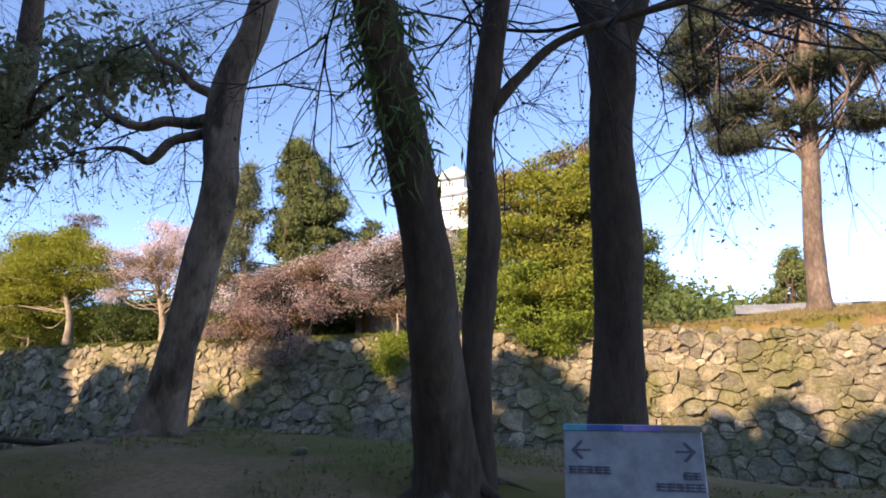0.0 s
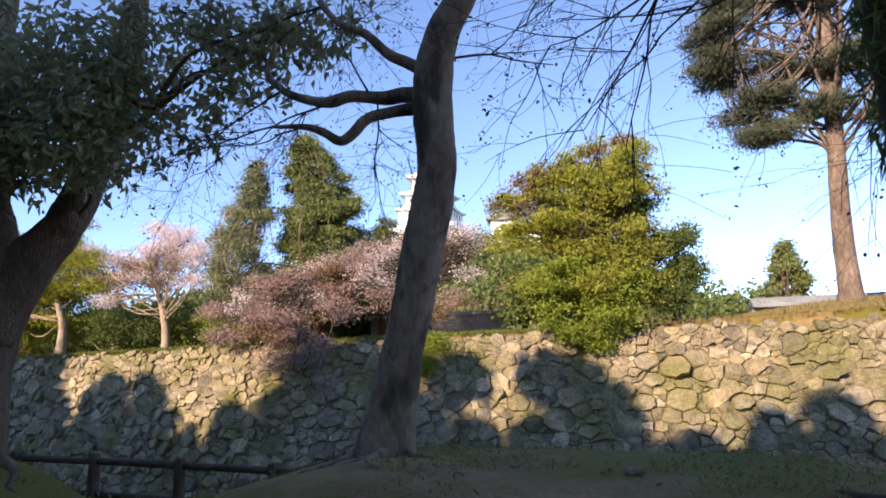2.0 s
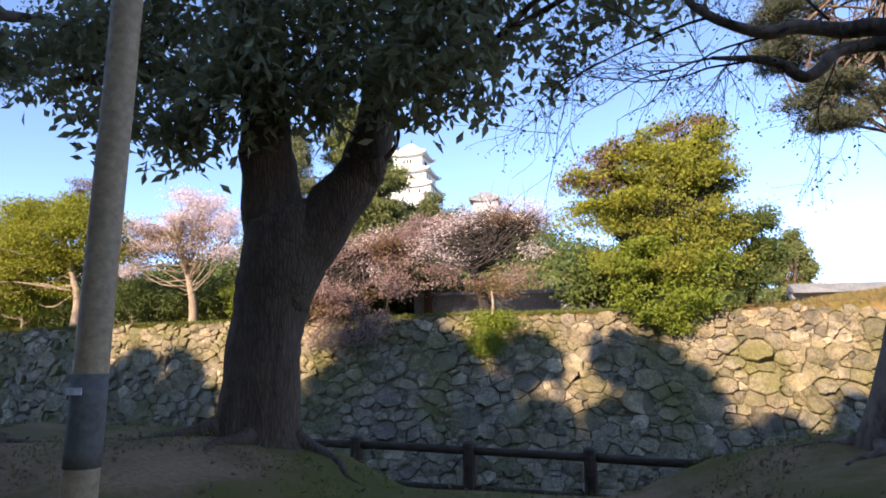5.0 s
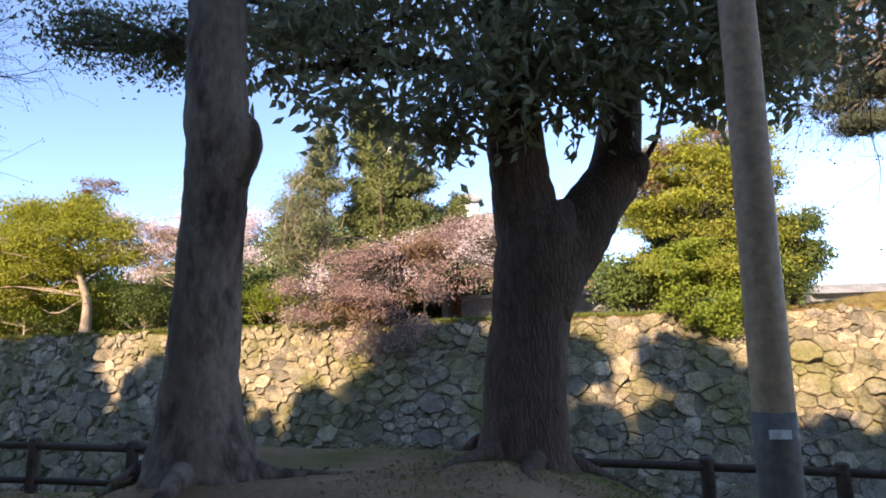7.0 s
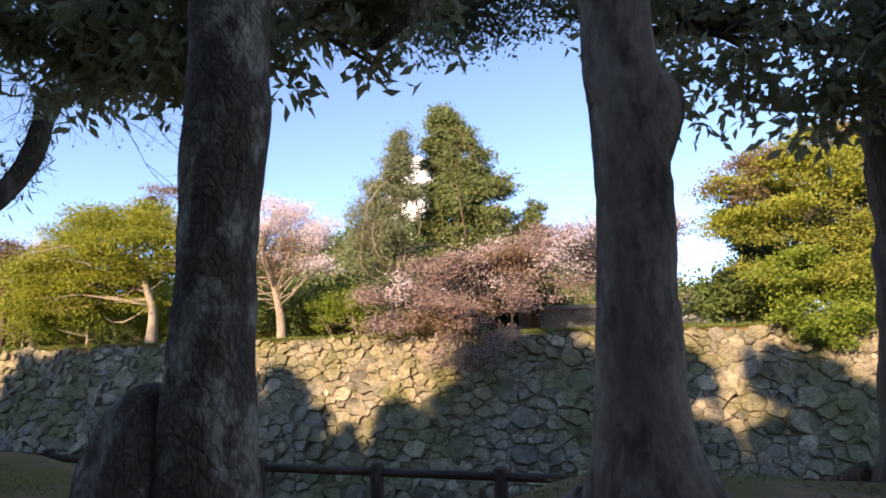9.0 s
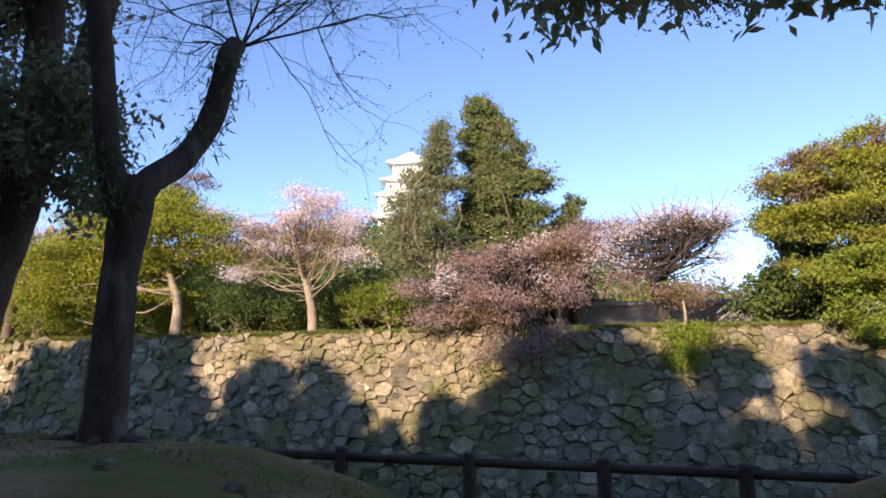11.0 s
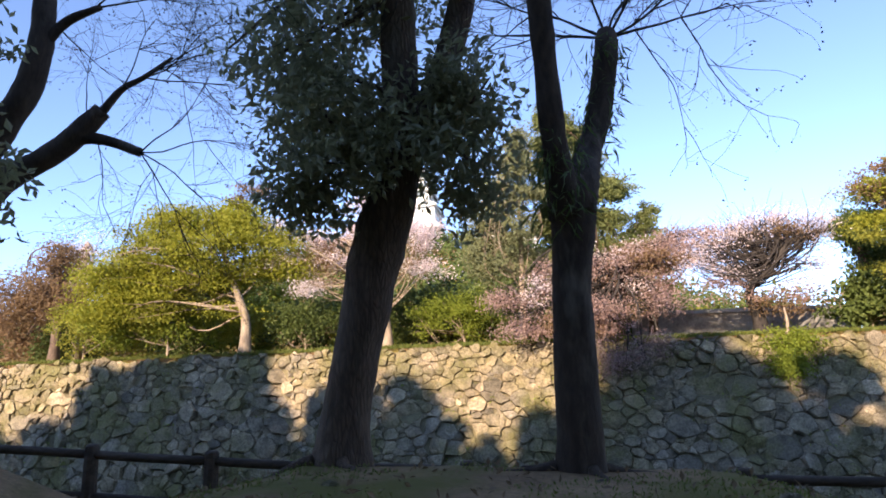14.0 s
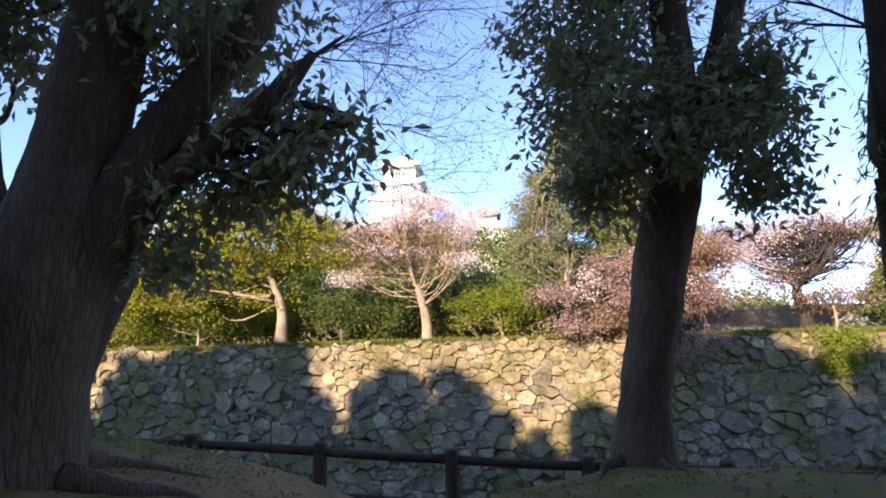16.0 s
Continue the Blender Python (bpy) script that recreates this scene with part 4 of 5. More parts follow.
leafy_tree("cherry_tree", "broad pale pink blossoming cherry behind the grass", "tree", [(-23.9, 26.6, 3.3, 0.22), (-24.0, 26.6, 4.6, 0.18), (-24.5, 26.6, 6.2, 0.1), (-25.0, 26.6, 8.0, 0.05)], BARK_PALE,
           lumpy([(-24.2, 26.8, 8.9, 2.0, 1.5, 0.9), (-26.4, 26.8, 8.2, 1.6, 1.3, 0.7), (-22.2, 26.8, 8.4, 1.1, 1.2, 1.0), (-27.8, 26.4, 7.2, 1.3, 1.0, 0.4), (-28.6, 26.3, 8.7, 1.0, 0.9, 0.35), (-22.2, 26.4, 6.6, 1.1, 0.9, 0.3), (-25.2, 26.5, 7.1, 1.6, 1.0, 0.35), (-27.0, 26.2, 6.0, 1.2, 0.7, 0.25), (-24.6, 27.0, 9.5, 1.4, 1.2, 0.5)], 10, 0.42, 0.75), 640, 40, 0.26, PETAL_PALE, 0.08, 0.6, 70, 0.035, 0.7, 0.1, shell=0.85,
           more=[("young_leaves", LEAF_BROWN, [(-24.3, 26.6, 7.4, 2.6, 1.2, 1.4), (-26.6, 26.4, 7.2, 1.8, 1.0, 1.2)], 190, 42, 0.32, 0.08)])
leafy_tree("maple_tree", "spreading yellow-green spring tree with a pale forked trunk", "tree", [(-29.8, 26.2, 3.3, 0.24), (-29.8, 26.2, 4.8, 0.19), (-30.4, 26.2, 6.4, 0.12), (-31.2, 26.2, 8.6, 0.06)], BARK_PALE,
           lumpy([(-31.0, 26.0, 9.3, 2.2, 1.7, 0.9), (-33.4, 26.0, 8.8, 2.0, 1.5, 1.0), (-28.8, 26.0, 8.4, 1.6, 1.4, 0.9), (-35.0, 26.0, 7.3, 1.5, 1.3, 1.2), (-31.4, 25.8, 7.7, 2.3, 1.4, 0.9), (-34.2, 26.2, 5.7, 2.0, 1.1, 1.0), (-31.8, 26.7, 6.0, 2.2, 0.9, 0.9), (-28.0, 26.4, 7.2, 1.2, 1.0, 0.7), (-36.0, 26.2, 5.3, 1.3, 1.0, 0.9), (-33.0, 26.2, 7.0, 2.6, 1.1, 1.2), (-29.3, 26.6, 7.0, 1.6, 0.8, 0.8), (-35.4, 26.0, 6.4, 1.6, 1.2, 1.0)], 12, 0.5, 0.8), 1600, 54, 0.32, LEAF_YELLOW, 0.115, 0.4, 40, 0.045, 0.55, 0.2,
           more=[("bronze_leaves", LEAF_BROWN, lumpy([(-29.6, 26.0, 10.2, 1.5, 1.0, 0.5)], 8), 36, 40, 0.2, 0.10), ("shade_leaves", LEAF_MAPLE, lumpy([(-33.6, 26.6, 6.2, 2.8, 1.0, 1.5), (-30.6, 26.8, 6.6, 1.8, 1.0, 1.0)], 12), 260, 46, 0.26, 0.12)])
leafy_tree("maple_tree", "dense green and gold maple overhanging the wall top", "tree", [(-4.4, 23.7, 3.2, 0.20), (-4.3, 23.6, 4.2, 0.16), (-3.8, 23.5, 6.0, 0.11), (-3.0, 23.4, 8.8, 0.04)], TWIG,
           sprays((4.6, 6.0, 7.4, 8.6, 9.4), (-3.6, -3.6, -3.7, -3.6, -3.2), (2.2, 2.8, 3.0, 2.8, 2.1), 23.4, 125, 0.55, 0.8, 0.28, 0.10, 0.1), 1000, 54, 0.24, LEAF_MAPLE, 0.105, 0.4, 50, 0.04, 0.6, 0.3,
           more=[("gold_leaves", LEAF_YELLOW, sprays((7.0, 8.4, 9.6, 10.3), (-4.2, -3.8, -3.0, -2.2), (2.9, 3.0, 2.1, 0.8), 23.1, 50, 0.5, 0.75, 0.2, 0.08), 380, 50, 0.22, 0.105),
                 ("lime_leaves", LEAF_LIME, sprays((2.7, 3.4, 4.6, 5.8), (-3.4, -3.6, -3.7, -3.6), (0.8, 1.5, 2.1, 2.3), 22.8, 46, 0.35, 0.65, 0.24, 0.10), 300, 50, 0.24, 0.11),
                 # darker leaf colour deep in the crown, standing in for its inner shade
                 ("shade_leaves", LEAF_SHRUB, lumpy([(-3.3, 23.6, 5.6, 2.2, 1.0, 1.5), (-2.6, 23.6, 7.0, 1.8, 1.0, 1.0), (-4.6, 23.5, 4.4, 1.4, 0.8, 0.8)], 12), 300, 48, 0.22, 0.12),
                 ("bronze_leaves", LEAF_BROWN, sprays((7.6, 8.8, 9.8, 10.3), (-6.0, -5.6, -2.6, -1.7), (1.4, 1.4, 1.2, 0.4), 23.3, 40, 0.5, 0.65, 0.16, 0.05), 190, 40, 0.2, 0.10)])
leafy_tree("broadleaf_tree", "rounded dark green tree behind the maple", "tree", [(-4.4, 27.8, 3.4, 0.25), (-4.5, 27.8, 6, 0.2), (-4.6, 27.8, 8, 0.08)], BARK,
           lumpy([(-4.5, 27.8, 7.8, 1.2, 1.1, 0.9), (-3.8, 27.8, 6.8, 1.2, 1.1, 0.8)], 14, 0.45), 220, 56, 0.22, LEAF_SHRUB, 0.15, 0.7, 20, 0.05)
leafy_tree("broadleaf_tree", "dark green bushy tree crowded against the maple", "tree", [(-0.7, 24.0, 3.3, 0.16), (-0.6, 23.8, 4.4, 0.12), (-0.4, 23.5, 6.2, 0.05)], BARK,
           lumpy([(-0.6, 23.3, 6.2, 0.9, 0.8, 0.7), (-0.2, 23.3, 5.2, 0.85, 0.7, 0.6), (-1.1, 23.3, 4.5, 1.0, 0.7, 0.6)], 12, 0.42), 230, 54, 0.18, LEAF_SHRUB, 0.12, 0.7, 20, 0.04)
leafy_tree("conifer", "small dark conical conifer by the far wall", "tree", [(9.3, 51, 3.3, 0.2), (9.3, 51, 10.6, 0.04)], BARK,
           sprays((4.4, 6.0, 8.0, 9.6, 10.9), (9.0, 9.1, 9.2, 9.3, 9.4), (2.6, 2.2, 1.5, 0.8, 0.15), 51, 70, 0.8, 0.7, 0.25, 0.15), 420, 50, 0.26, LEAF_CONIFER, 0.26, 0.5, 14, 0.05)
leafy_tree("shrub", "low dark shrub beside the far conifer", "shrub", [(13.0, 51, 3.3, 0.08), (13.0, 51, 4.6, 0.04)], BARK, lumpy([(12.6, 51, 5.4, 2.2, 1.0, 0.9)], 12), 90, 46, 0.3, LEAF_SHRUB, 0.25, 0.6, 8, 0.04)
leafy_tree("pine_tree", "tall red-barked pine with layered needle pads", "tree", [(5.72, 26.8, 3.9, 0.50), (5.73, 26.8, 4.6, 0.40), (5.80, 26.8, 7.35, 0.35), (6.05, 26.8, 10.9, 0.32), (6.2, 26.8, 14.2, 0.30), (6.4, 26.8, 17, 0.25), (6.6, 26.8, 20, 0.12)], BARK_PINE,
           lumpy([(2.6, 26.6, 15.4, 1.7, 1.4, 0.7), (2.4, 26.5, 13.9, 1.5, 1.3, 0.6), (3.2, 26.4, 12.2, 1.5, 1.2, 0.6), (3.4, 26.2, 10.7, 1.1, 1.2, 0.55), (5.4, 26.0, 11.6, 1.1, 1.0, 0.5), (4.6, 26.4, 16.8, 1.8, 1.4, 0.7), (8.2, 26.6, 11.4, 1.6, 1.4, 0.5), (7.0, 26.0, 13.4, 1.8, 1.4, 0.5), (4.8, 27.2, 13.8, 1.5, 1.4, 0.5), (9.0, 27, 14.6, 1.8, 1.4, 0.6), (6.0, 26.4, 16.6, 2.2, 1.8, 0.7), (2.4, 26.8, 17.0, 1.3, 1.2, 0.6), (8.6, 26.4, 17.5, 1.6, 1.4, 0.7)], 10, 0.55, 0.6), 1600, 60, 0.24, PINE_NEEDLE, 0.17, 0.5, 90, 0.07, 0.22, -0.1,
           shell=0.6)
leafy_tree("broadleaf_tree", "reddish-brown budding tree at the far end", "tree", [(-41, 30, 3.3, 0.25), (-41, 30, 6, 0.18), (-41.3, 30, 9.4, 0.05)], BARK_PINE,
           [(-41.3, 30, 8.4, 1.3, 1.2, 1.2), (-42, 30, 6.6, 1.8, 1.4, 1.2), (-40, 30, 6.4, 1.2, 1.2, 1.2), (-44, 31, 6.5, 2, 1.5, 1.8)], 330, 50, 0.36, LEAF_BROWN, 0.15, 0.6, 40, 0.05)
leafy_tree("cherry_tree", "bare whitish cherry far behind the shrubs", "tree", [(-42.6, 34, 3.4, 0.25), (-42.6, 34, 7, 0.15), (-42.6, 34, 10.5, 0.05)], BARK_PALE,
           [(-42.6, 34, 9.8, 1.9, 1.5, 1.5), (-43.6, 34, 8.2, 2.2, 1.5, 1.4)], 110, 40, 0.4, PETAL_PALE, 0.10, 0.6, 80, 0.05, shell=0.8)


def shrub(label, leaf, blobs, clumps, leaf_len, name="shrub", size=0.22):
    x, y = blobs[0][0], blobs[0][1]
    z = 3.3
    leafy_tree(name, label, "shrub", [(x, y, z, 0.06), (x + 0.05, y, z + 0.4, 0.05), (x, y, z + 0.9, 0.03)], BARK_PALE, blobs, clumps, 46, size, leaf, leaf_len, 0.7, 0 if name == "wall_weeds" else 8, 0.02, 0.5, 0.1)


shrub("dark green rounded shrub on the grass strip", LEAF_SHRUB, [(-27.6, 27.2, 4.8, 1.9, 1.0, 1.0), (-25.7, 27.4, 4.7, 0.9, 0.8, 0.9)], 150, 0.12)
shrub("yellow-green shrub mass under the spring tree", LEAF_LIME, [(-33.6, 27.0, 4.9, 2.2, 1.0, 1.0), (-36.4, 27.6, 4.9, 1.6, 1.0, 1.1)], 180, 0.13)
shrub("bright yellow-green shrub beside the cherry", LEAF_LIME, [(-20.9, 27.6, 5.0, 1.2, 0.9, 1.1), (-22.2, 28.0, 4.9, 1.0, 0.9, 1.0)], 120, 0.12)
shrub("mixed green shrub row below the conifers", LEAF_SHRUB, [(-19.6, 28.4, 5.2, 1.8, 0.9, 1.6), (-16.6, 28.6, 5.0, 1.6, 0.9, 1.4), (-24.2, 28.6, 4.9, 1.6, 0.9, 1.4)], 190, 0.14)
shrub("olive shrub thicket at the far end", LEAF_MAPLE, [(-38.8, 29.0, 5.2, 1.8, 1.2, 1.5), (-31.0, 28.8, 5.6, 2.6, 1.0, 1.7), (-35.5, 29.2, 5.8, 2.4, 1.0, 1.8)], 260, 0.14)
shrub("yellow-green weeds trailing from the wall top", LEAF_LIME, [(-9.7, 23.3, 3.0, 1.2, 0.35, 0.5), (-9.9, 22.9, 2.3, 0.7, 0.3, 0.5)], 120, 0.10, "wall_weeds")
shrub("dark green palm-like shrub by the maple", LEAF_SHRUB, [(-5.8, 25.6, 4.8, 1.0, 0.8, 0.9), (-6.4, 25.4, 4.2, 0.9, 0.6, 0.6), (-4.4, 26.0, 4.4, 1.2, 0.7, 0.8)], 130, 0.22)


for x, leaf, h in ((-47, LEAF_BROWN, 7.4), (-43.5, LEAF_SHRUB, 6.6), (-39.5, LEAF_MAPLE, 7.2), (-36, LEAF_SHRUB, 6.8), (-32.5, LEAF_LIME, 7.0), (-29.2, LEAF_SHRUB, 6.6), (-26, LEAF_MAPLE, 6.4), (-22.8, LEAF_SHRUB, 6.8), (-19.6, LEAF_LIME, 6.4), (-16.5, LEAF_SHRUB, 6.8), (-13.6, LEAF_SHRUB, 5.6), (-11.4, LEAF_MAPLE, 4.9)):
    y = 29.6 + bend(x)
    shrub("tall hedge-like shrub closing the terrace's back", leaf, [(x, y, (3.3 + h) / 2, 2.1, 1.2, (h - 3.3) / 2), (x + 1.2, y + 0.8, (3.2 + h) / 2, 1.6, 1.0, (h - 3.0) / 2)], 170, 0.2, size=0.3)


def strew(name, label, mat, n, xs, ys, length, lift=0.0, z_of=terrace, width=0.12):
    p = np.empty((n, 3))
    p[:, 0] = rng.uniform(*xs, n)
    v = rng.uniform(*ys, n)
    p[:, 1] = [v[i] + bend(p[i, 0]) for i in range(n)]
    p[:, 2] = [z_of(p[i, 0], p[i, 1]) + lift for i in range(n)]
    ob = new(name, leaf_mesh(name, p, length, mat, width, -1.6))
    tagged(ob, label, "grass", kind="stuff")


strew("grass", "short green grass along the wall top", GRASS, 52000, (-46, -1), (23.3, 25.6), 0.17)
strew("dry_grass", "brownish dry grass on the knoll's edge", DRY_GRASS, 16000, (-2, 15), (23.3, 28.5), 0.17)
p = np.empty((5200, 3))
p[:, 0], h = rng.uniform(-45, 12, 5200), rng.uniform(-1.0, 3.4, 5200)
keep_it = np.array([noise.noise(Vector((p[i, 0] * 0.6, h[i] * 1.0, 4))) > 0.16 for i in range(5200)])
p[:, 1], p[:, 2] = [wall_y(p[i, 0], h[i]) - 0.06 for i in range(5200)], h
tagged(new("wall_moss", leaf_mesh("wall_moss", p[keep_it], 0.11, LEAF_LIME, 0.45, 0.2)), "small green weeds in the wall's joints", "weeds", kind="stuff")


def far_wood():
    """Dark woods that cover the castle's hill."""
    c = []
    while len(c) < 1150:
        x, y = rng.uniform(-105, 18), rng.uniform(42, 118)
        if terrace(x, y) > 5.0:
            c.append((x, y, terrace(x, y) + rng.uniform(0.6, 2.6)))
    me = leaf_mesh("woods", clump_leaves(np.array(c), 46, 1.3, 0.6), 0.6, LEAF_SHRUB, 0.6)
    tagged(new("woods", me), "dark green wooded slope of the castle hill", "woods", kind="stuff")


far_wood()


# ---- castle and far walls ----
def box_bm(x0, x1, y0, y1, z0, z1, taper=0.0):
    bm = bmesh.new()
    v = [bm.verts.new(q) for q in ((x0, y0, z0), (x1, y0, z0), (x1, y1, z0), (x0, y1, z0), (x0 + taper, y0 + taper, z1), (x1 - taper, y0 + taper, z1), (x1 - taper, y1 - taper, z1), (x0 + taper, y1 - taper, z1))]
    for f in ((3, 2, 1, 0), (4, 5, 6, 7), (0, 1, 5, 4), (1, 2, 6, 5), (2, 3, 7, 6), (3, 0, 4, 7)):
        bm.faces.new([v[i] for i in f])
    return bm


def hip_roof_bm(hx, hy, z0, z1, inner, thick=0.35):
    """A sweeping roof skirt with lifted corners; inner: the share left at the top."""
    bm = bmesh.new()
    rings = []
    for k, u in enumerate((-0.0, 0.0, 0.3, 0.6, 1.0)):
        s = 1 - (1 - inner) * u
        z = z0 + (z1 - z0) * (u ** 1.35) + (0 if k else -thick)
        ring = []
        for a in range(4):
            cx, cy = ((-1, -1), (1, -1), (1, 1), (-1, 1))[a]
            dx, dy = ((-1, -1), (1, -1), (1, 1), (-1, 1))[(a + 1) % 4]
            for w in (0, 0.12, 0.35, 0.65, 0.88):
                lift = (abs(w - 0.5) * 2) ** 3 * 0.45 * (1 - u)
                ring.append(bm.verts.new(((cx + (dx - cx) * w) * hx * s, (cy + (dy - cy) * w) * hy * s, z + lift)))
        rings.append(ring)
    n = len(rings[0])
    for r, q in zip(rings, rings[1:]):
        for i in range(n):
            bm.faces.new((r[i], r[(i + 1) % n], q[(i + 1) % n], q[i]))
    bm.faces.new(list(reversed(rings[0])))
    bm.faces.new(rings[-1])
    return bm


def gable_bm(w, h, d, z):
    bm = bmesh.new()
    a = [bm.verts.new(q) for q in ((-w, 0, z), (w, 0, z), (0, 0, z + h), (-w, d, z), (w, d, z), (0, d, z + h))]
    for f in ((0, 1, 2), (5, 4, 3), (0, 2, 5, 3), (2, 1, 4, 5), (1, 0, 3, 4)):
        bm.faces.new([a[i] for i in f])
    return bm


def castle():
    c = base("castle_keep", (-35.4, 112.5, 20), "brilliant white multi-tiered castle keep on its hill", "castle")
    c.rotation_euler = (0, 0, radians(-4))
    tiers = ((4.9, 4.2, 3.0, 9.2), (4.9, 4.2, 9.0, 13.6), (3.75, 3.2, 13.4, 16.6), (2.75, 2.4, 16.4, 19.8))
    part("stone_base", box_bm(-6.6, 6.6, -5.6, 5.6, -6, 3.2, 1.4), PARAPET, c, "grey stone base")
    for hx, hy, z0, z1 in tiers:
        w = part("wall", box_bm(-hx, hx, -hy, hy, z0, z1), PLASTER, c)
        for k in range(3 if hx < 3 else 4):
            x = (k - (1 if hx < 3 else 1.5)) * (0.62 if hx < 3 else 1.9)
            part("window", box_bm(x - 0.16, x + 0.16, -hy - 0.05, -hy + 0.02, z1 - 1.9, z1 - 1.1), DARK_OPENING, w)
            part("window", box_bm(hx - 0.02, hx + 0.05, x * 0.8 - 0.16, x * 0.8 + 0.16, z1 - 1.9, z1 - 1.1), DARK_OPENING, w)
    for hx, hy, z0, z1, inn in ((6.2, 5.4, 9.0, 10.6, 0.78), (5.4, 4.8, 13.1, 14.5, 0.68), (4.7, 4.1, 16.2, 17.3, 0.62), (3.75, 3.3, 19.6, 22.4, 0.10)):
        part("roof", hip_roof_bm(hx, hy, z0, z1, inn), ROOF_PALE, c, "pale tiled roof with lifted corners")
    g = part("gable", gable_bm(1.6, 1.5, 2.6, 13.3), PLASTER, c)
    g.location = (0, -5.0, 0)
    g = part("gable", gable_bm(1.2, 0.9, 2.0, 16.3), ROOF_PALE, c)
    g.location = (-0.3, -4.2, 0)
    part("finial", box_bm(-0.12, 0.12, -0.12, 0.12, 22.3, 23.3, 0.08), DARK_OPENING, c)
    t = base("turret", (-20.6, 106, 22), "small white turret with a dark tiled roof", "castle turret")
    part("wall", box_bm(-1.9, 1.9, -1.6, 1.6, -4, 6.8), PLASTER, t)
    part("roof", hip_roof_bm(2.6, 2.3, 6.7, 8.3, 0.3), ROOF_GREY, t)
    w = base("castle_wall", (-16.5, 101, 22), "short white plaster castle wall on the hill", "castle wall")
    part("wall", box_bm(-3, 3, -0.4, 0.4, -3, 3.2), PLASTER, w)
    part("cap", gable_bm(0.8, 0.6, 6, 3.15), ROOF_GREY, w).matrix_local = pose(3, 0, 0, 0, 0, 90)


castle()
w = base("garden_wall", (-8.6, 28.2, 3.3), "low grey stone parapet on the terrace", "low wall")
part("wall", box_bm(-5.2, 3.6, -0.25, 0.25, -0.3, 1.25), PARAPET, w)
part("coping", box_bm(-5.3, 3.7, -0.33, 0.33, 1.25, 1.42, 0.04), PARAPET, w)
w = base("garden_wall", (9.5, 33.5, 3.4), "grey tiled boundary wall behind the knoll", "low wall")
part("wall", box_bm(-6, 9, -0.25, 0.25, -0.5, 1.3), PARAPET, w)
part("roof", gable_bm(0.75, 0.5, 15, 1.3), ROOF_GREY, w, "grey tiled cap").matrix_local = pose(9, 0, 0, 0, 0, 90)


# ---- fence, pole and sign on the near bank ----
def fence():
    f = base("fence", (-12, 7.05, 0), "low brown log-style fence along the moat edge", "fence")
    spots = np.arange(-31.0, 3.0, 1.28)
    for x in spots:
        bm = bmesh.new()
        bmesh.ops.create_cone(bm, cap_ends=True, segments=10, radius1=0.075, radius2=0.07, depth=1.0)
        bmesh.ops.bevel(bm, geom=[e for e in bm.edges if all(v.co.z > 0.4 for v in e.verts)], offset=0.02, segments=1, affect="EDGES")
        bm.transform(Matrix.Translation((x + 12, 0, rail_top(x) - 0.42)))
        part("post", bm, FENCE_WOOD, f)
    for a, b in zip(spots, spots[1:]):
        for dz, r in ((-0.02, 0.045), (-0.42, 0.04)):
            t = Tubes()
            t.add([(a + 12, -0.0, rail_top(a) + dz, r), ((a + b) / 2 + 12, 0, rail_top((a + b) / 2) + dz + rng.uniform(-0.008, 0.008), r), (b + 12, 0, rail_top(b) + dz, r)], 8, 0.03, 2)
            child("rail", t.mesh("rail", FENCE_WOOD), f)


fence()
pl = base("pole", (-8.81, 2.32, 0.2), "plain brown-grey painted steel lamp pole with a white sticker", "pole")
t = Tubes()
t.add([(0.0, 0, -0.1, 0.075), (0, 0, 0.6, 0.072), (0.02, 0, 2.0, 0.068), (0.04, 0, 3.2, 0.066), (0.06, 0, 6.5, 0.055)], 24, 0, 3)
child("shaft", t.mesh("shaft", POLE_PAINT), pl)
t = Tubes()
t.add([(0.005, 0, 1.0, 0.0725), (0.008, 0, 1.15, 0.0722), (0.01, 0, 1.38, 0.0718)], 24, 0, 2)
child("band", t.mesh("band", POLE_BAND), pl, "darker anti-poster band")
bm = box_bm(-0.035, 0.035, -0.076, -0.070, 1.295, 1.325)
part("sticker", bm, STICKER, pl, "small white printed sticker")

sg = base("sign", (-0.07, 1.80, 0.02), "white direction sign with arrows and a coloured top band", "sign")
sg.rotation_euler = (radians(-12), 0, radians(6))
bm = box_bm(-0.2, 0.2, -0.012, 0.012, 0.95, 1.39)
bmesh.ops.bevel(bm, geom=list(bm.edges), offset=0.004, segments=1, affect="EDGES")
part("board", bm, SIGN_WHITE, sg)
for x0, x1, mat, label in ((-0.2, -0.132, SIGN_TEAL, "teal stretch of the top band"), (-0.13, -0.022, SIGN_BLUE, "blue stretch of the top band"), (-0.02, 0.088, SIGN_VIOLET, "violet stretch of the top band"), (0.09, 0.2, SIGN_GREY, "warm grey stretch of the top band")):
    part("band", box_bm(x0, x1, -0.018, -0.0125, 1.37, 1.386), mat, sg, label)
for x, s in ((-0.15, -1), (0.15, 1)):
    bm = bmesh.new()
    pts = [(x - s * 0.03, 1.316), (x + s * 0.012, 1.316), (x - s * 0.008, 1.338), (x + s * 0.0, 1.341), (x + s * 0.028, 1.313), (x + s * 0.0, 1.285), (x - s * 0.008, 1.288), (x + s * 0.012, 1.310), (x - s * 0.03, 1.310)]
    f = bm.faces.new([bm.verts.new((a, -0.0155, b)) for a, b in pts])
    r = bmesh.ops.extrude_face_region(bm, geom=[f])
    bmesh.ops.translate(bm, vec=(0, 0.003, 0), verts=[v for v in r["geom"] if isinstance(v, bmesh.types.BMVert)])
    part("arrow", bm, SIGN_INK, sg, "dark arrow")
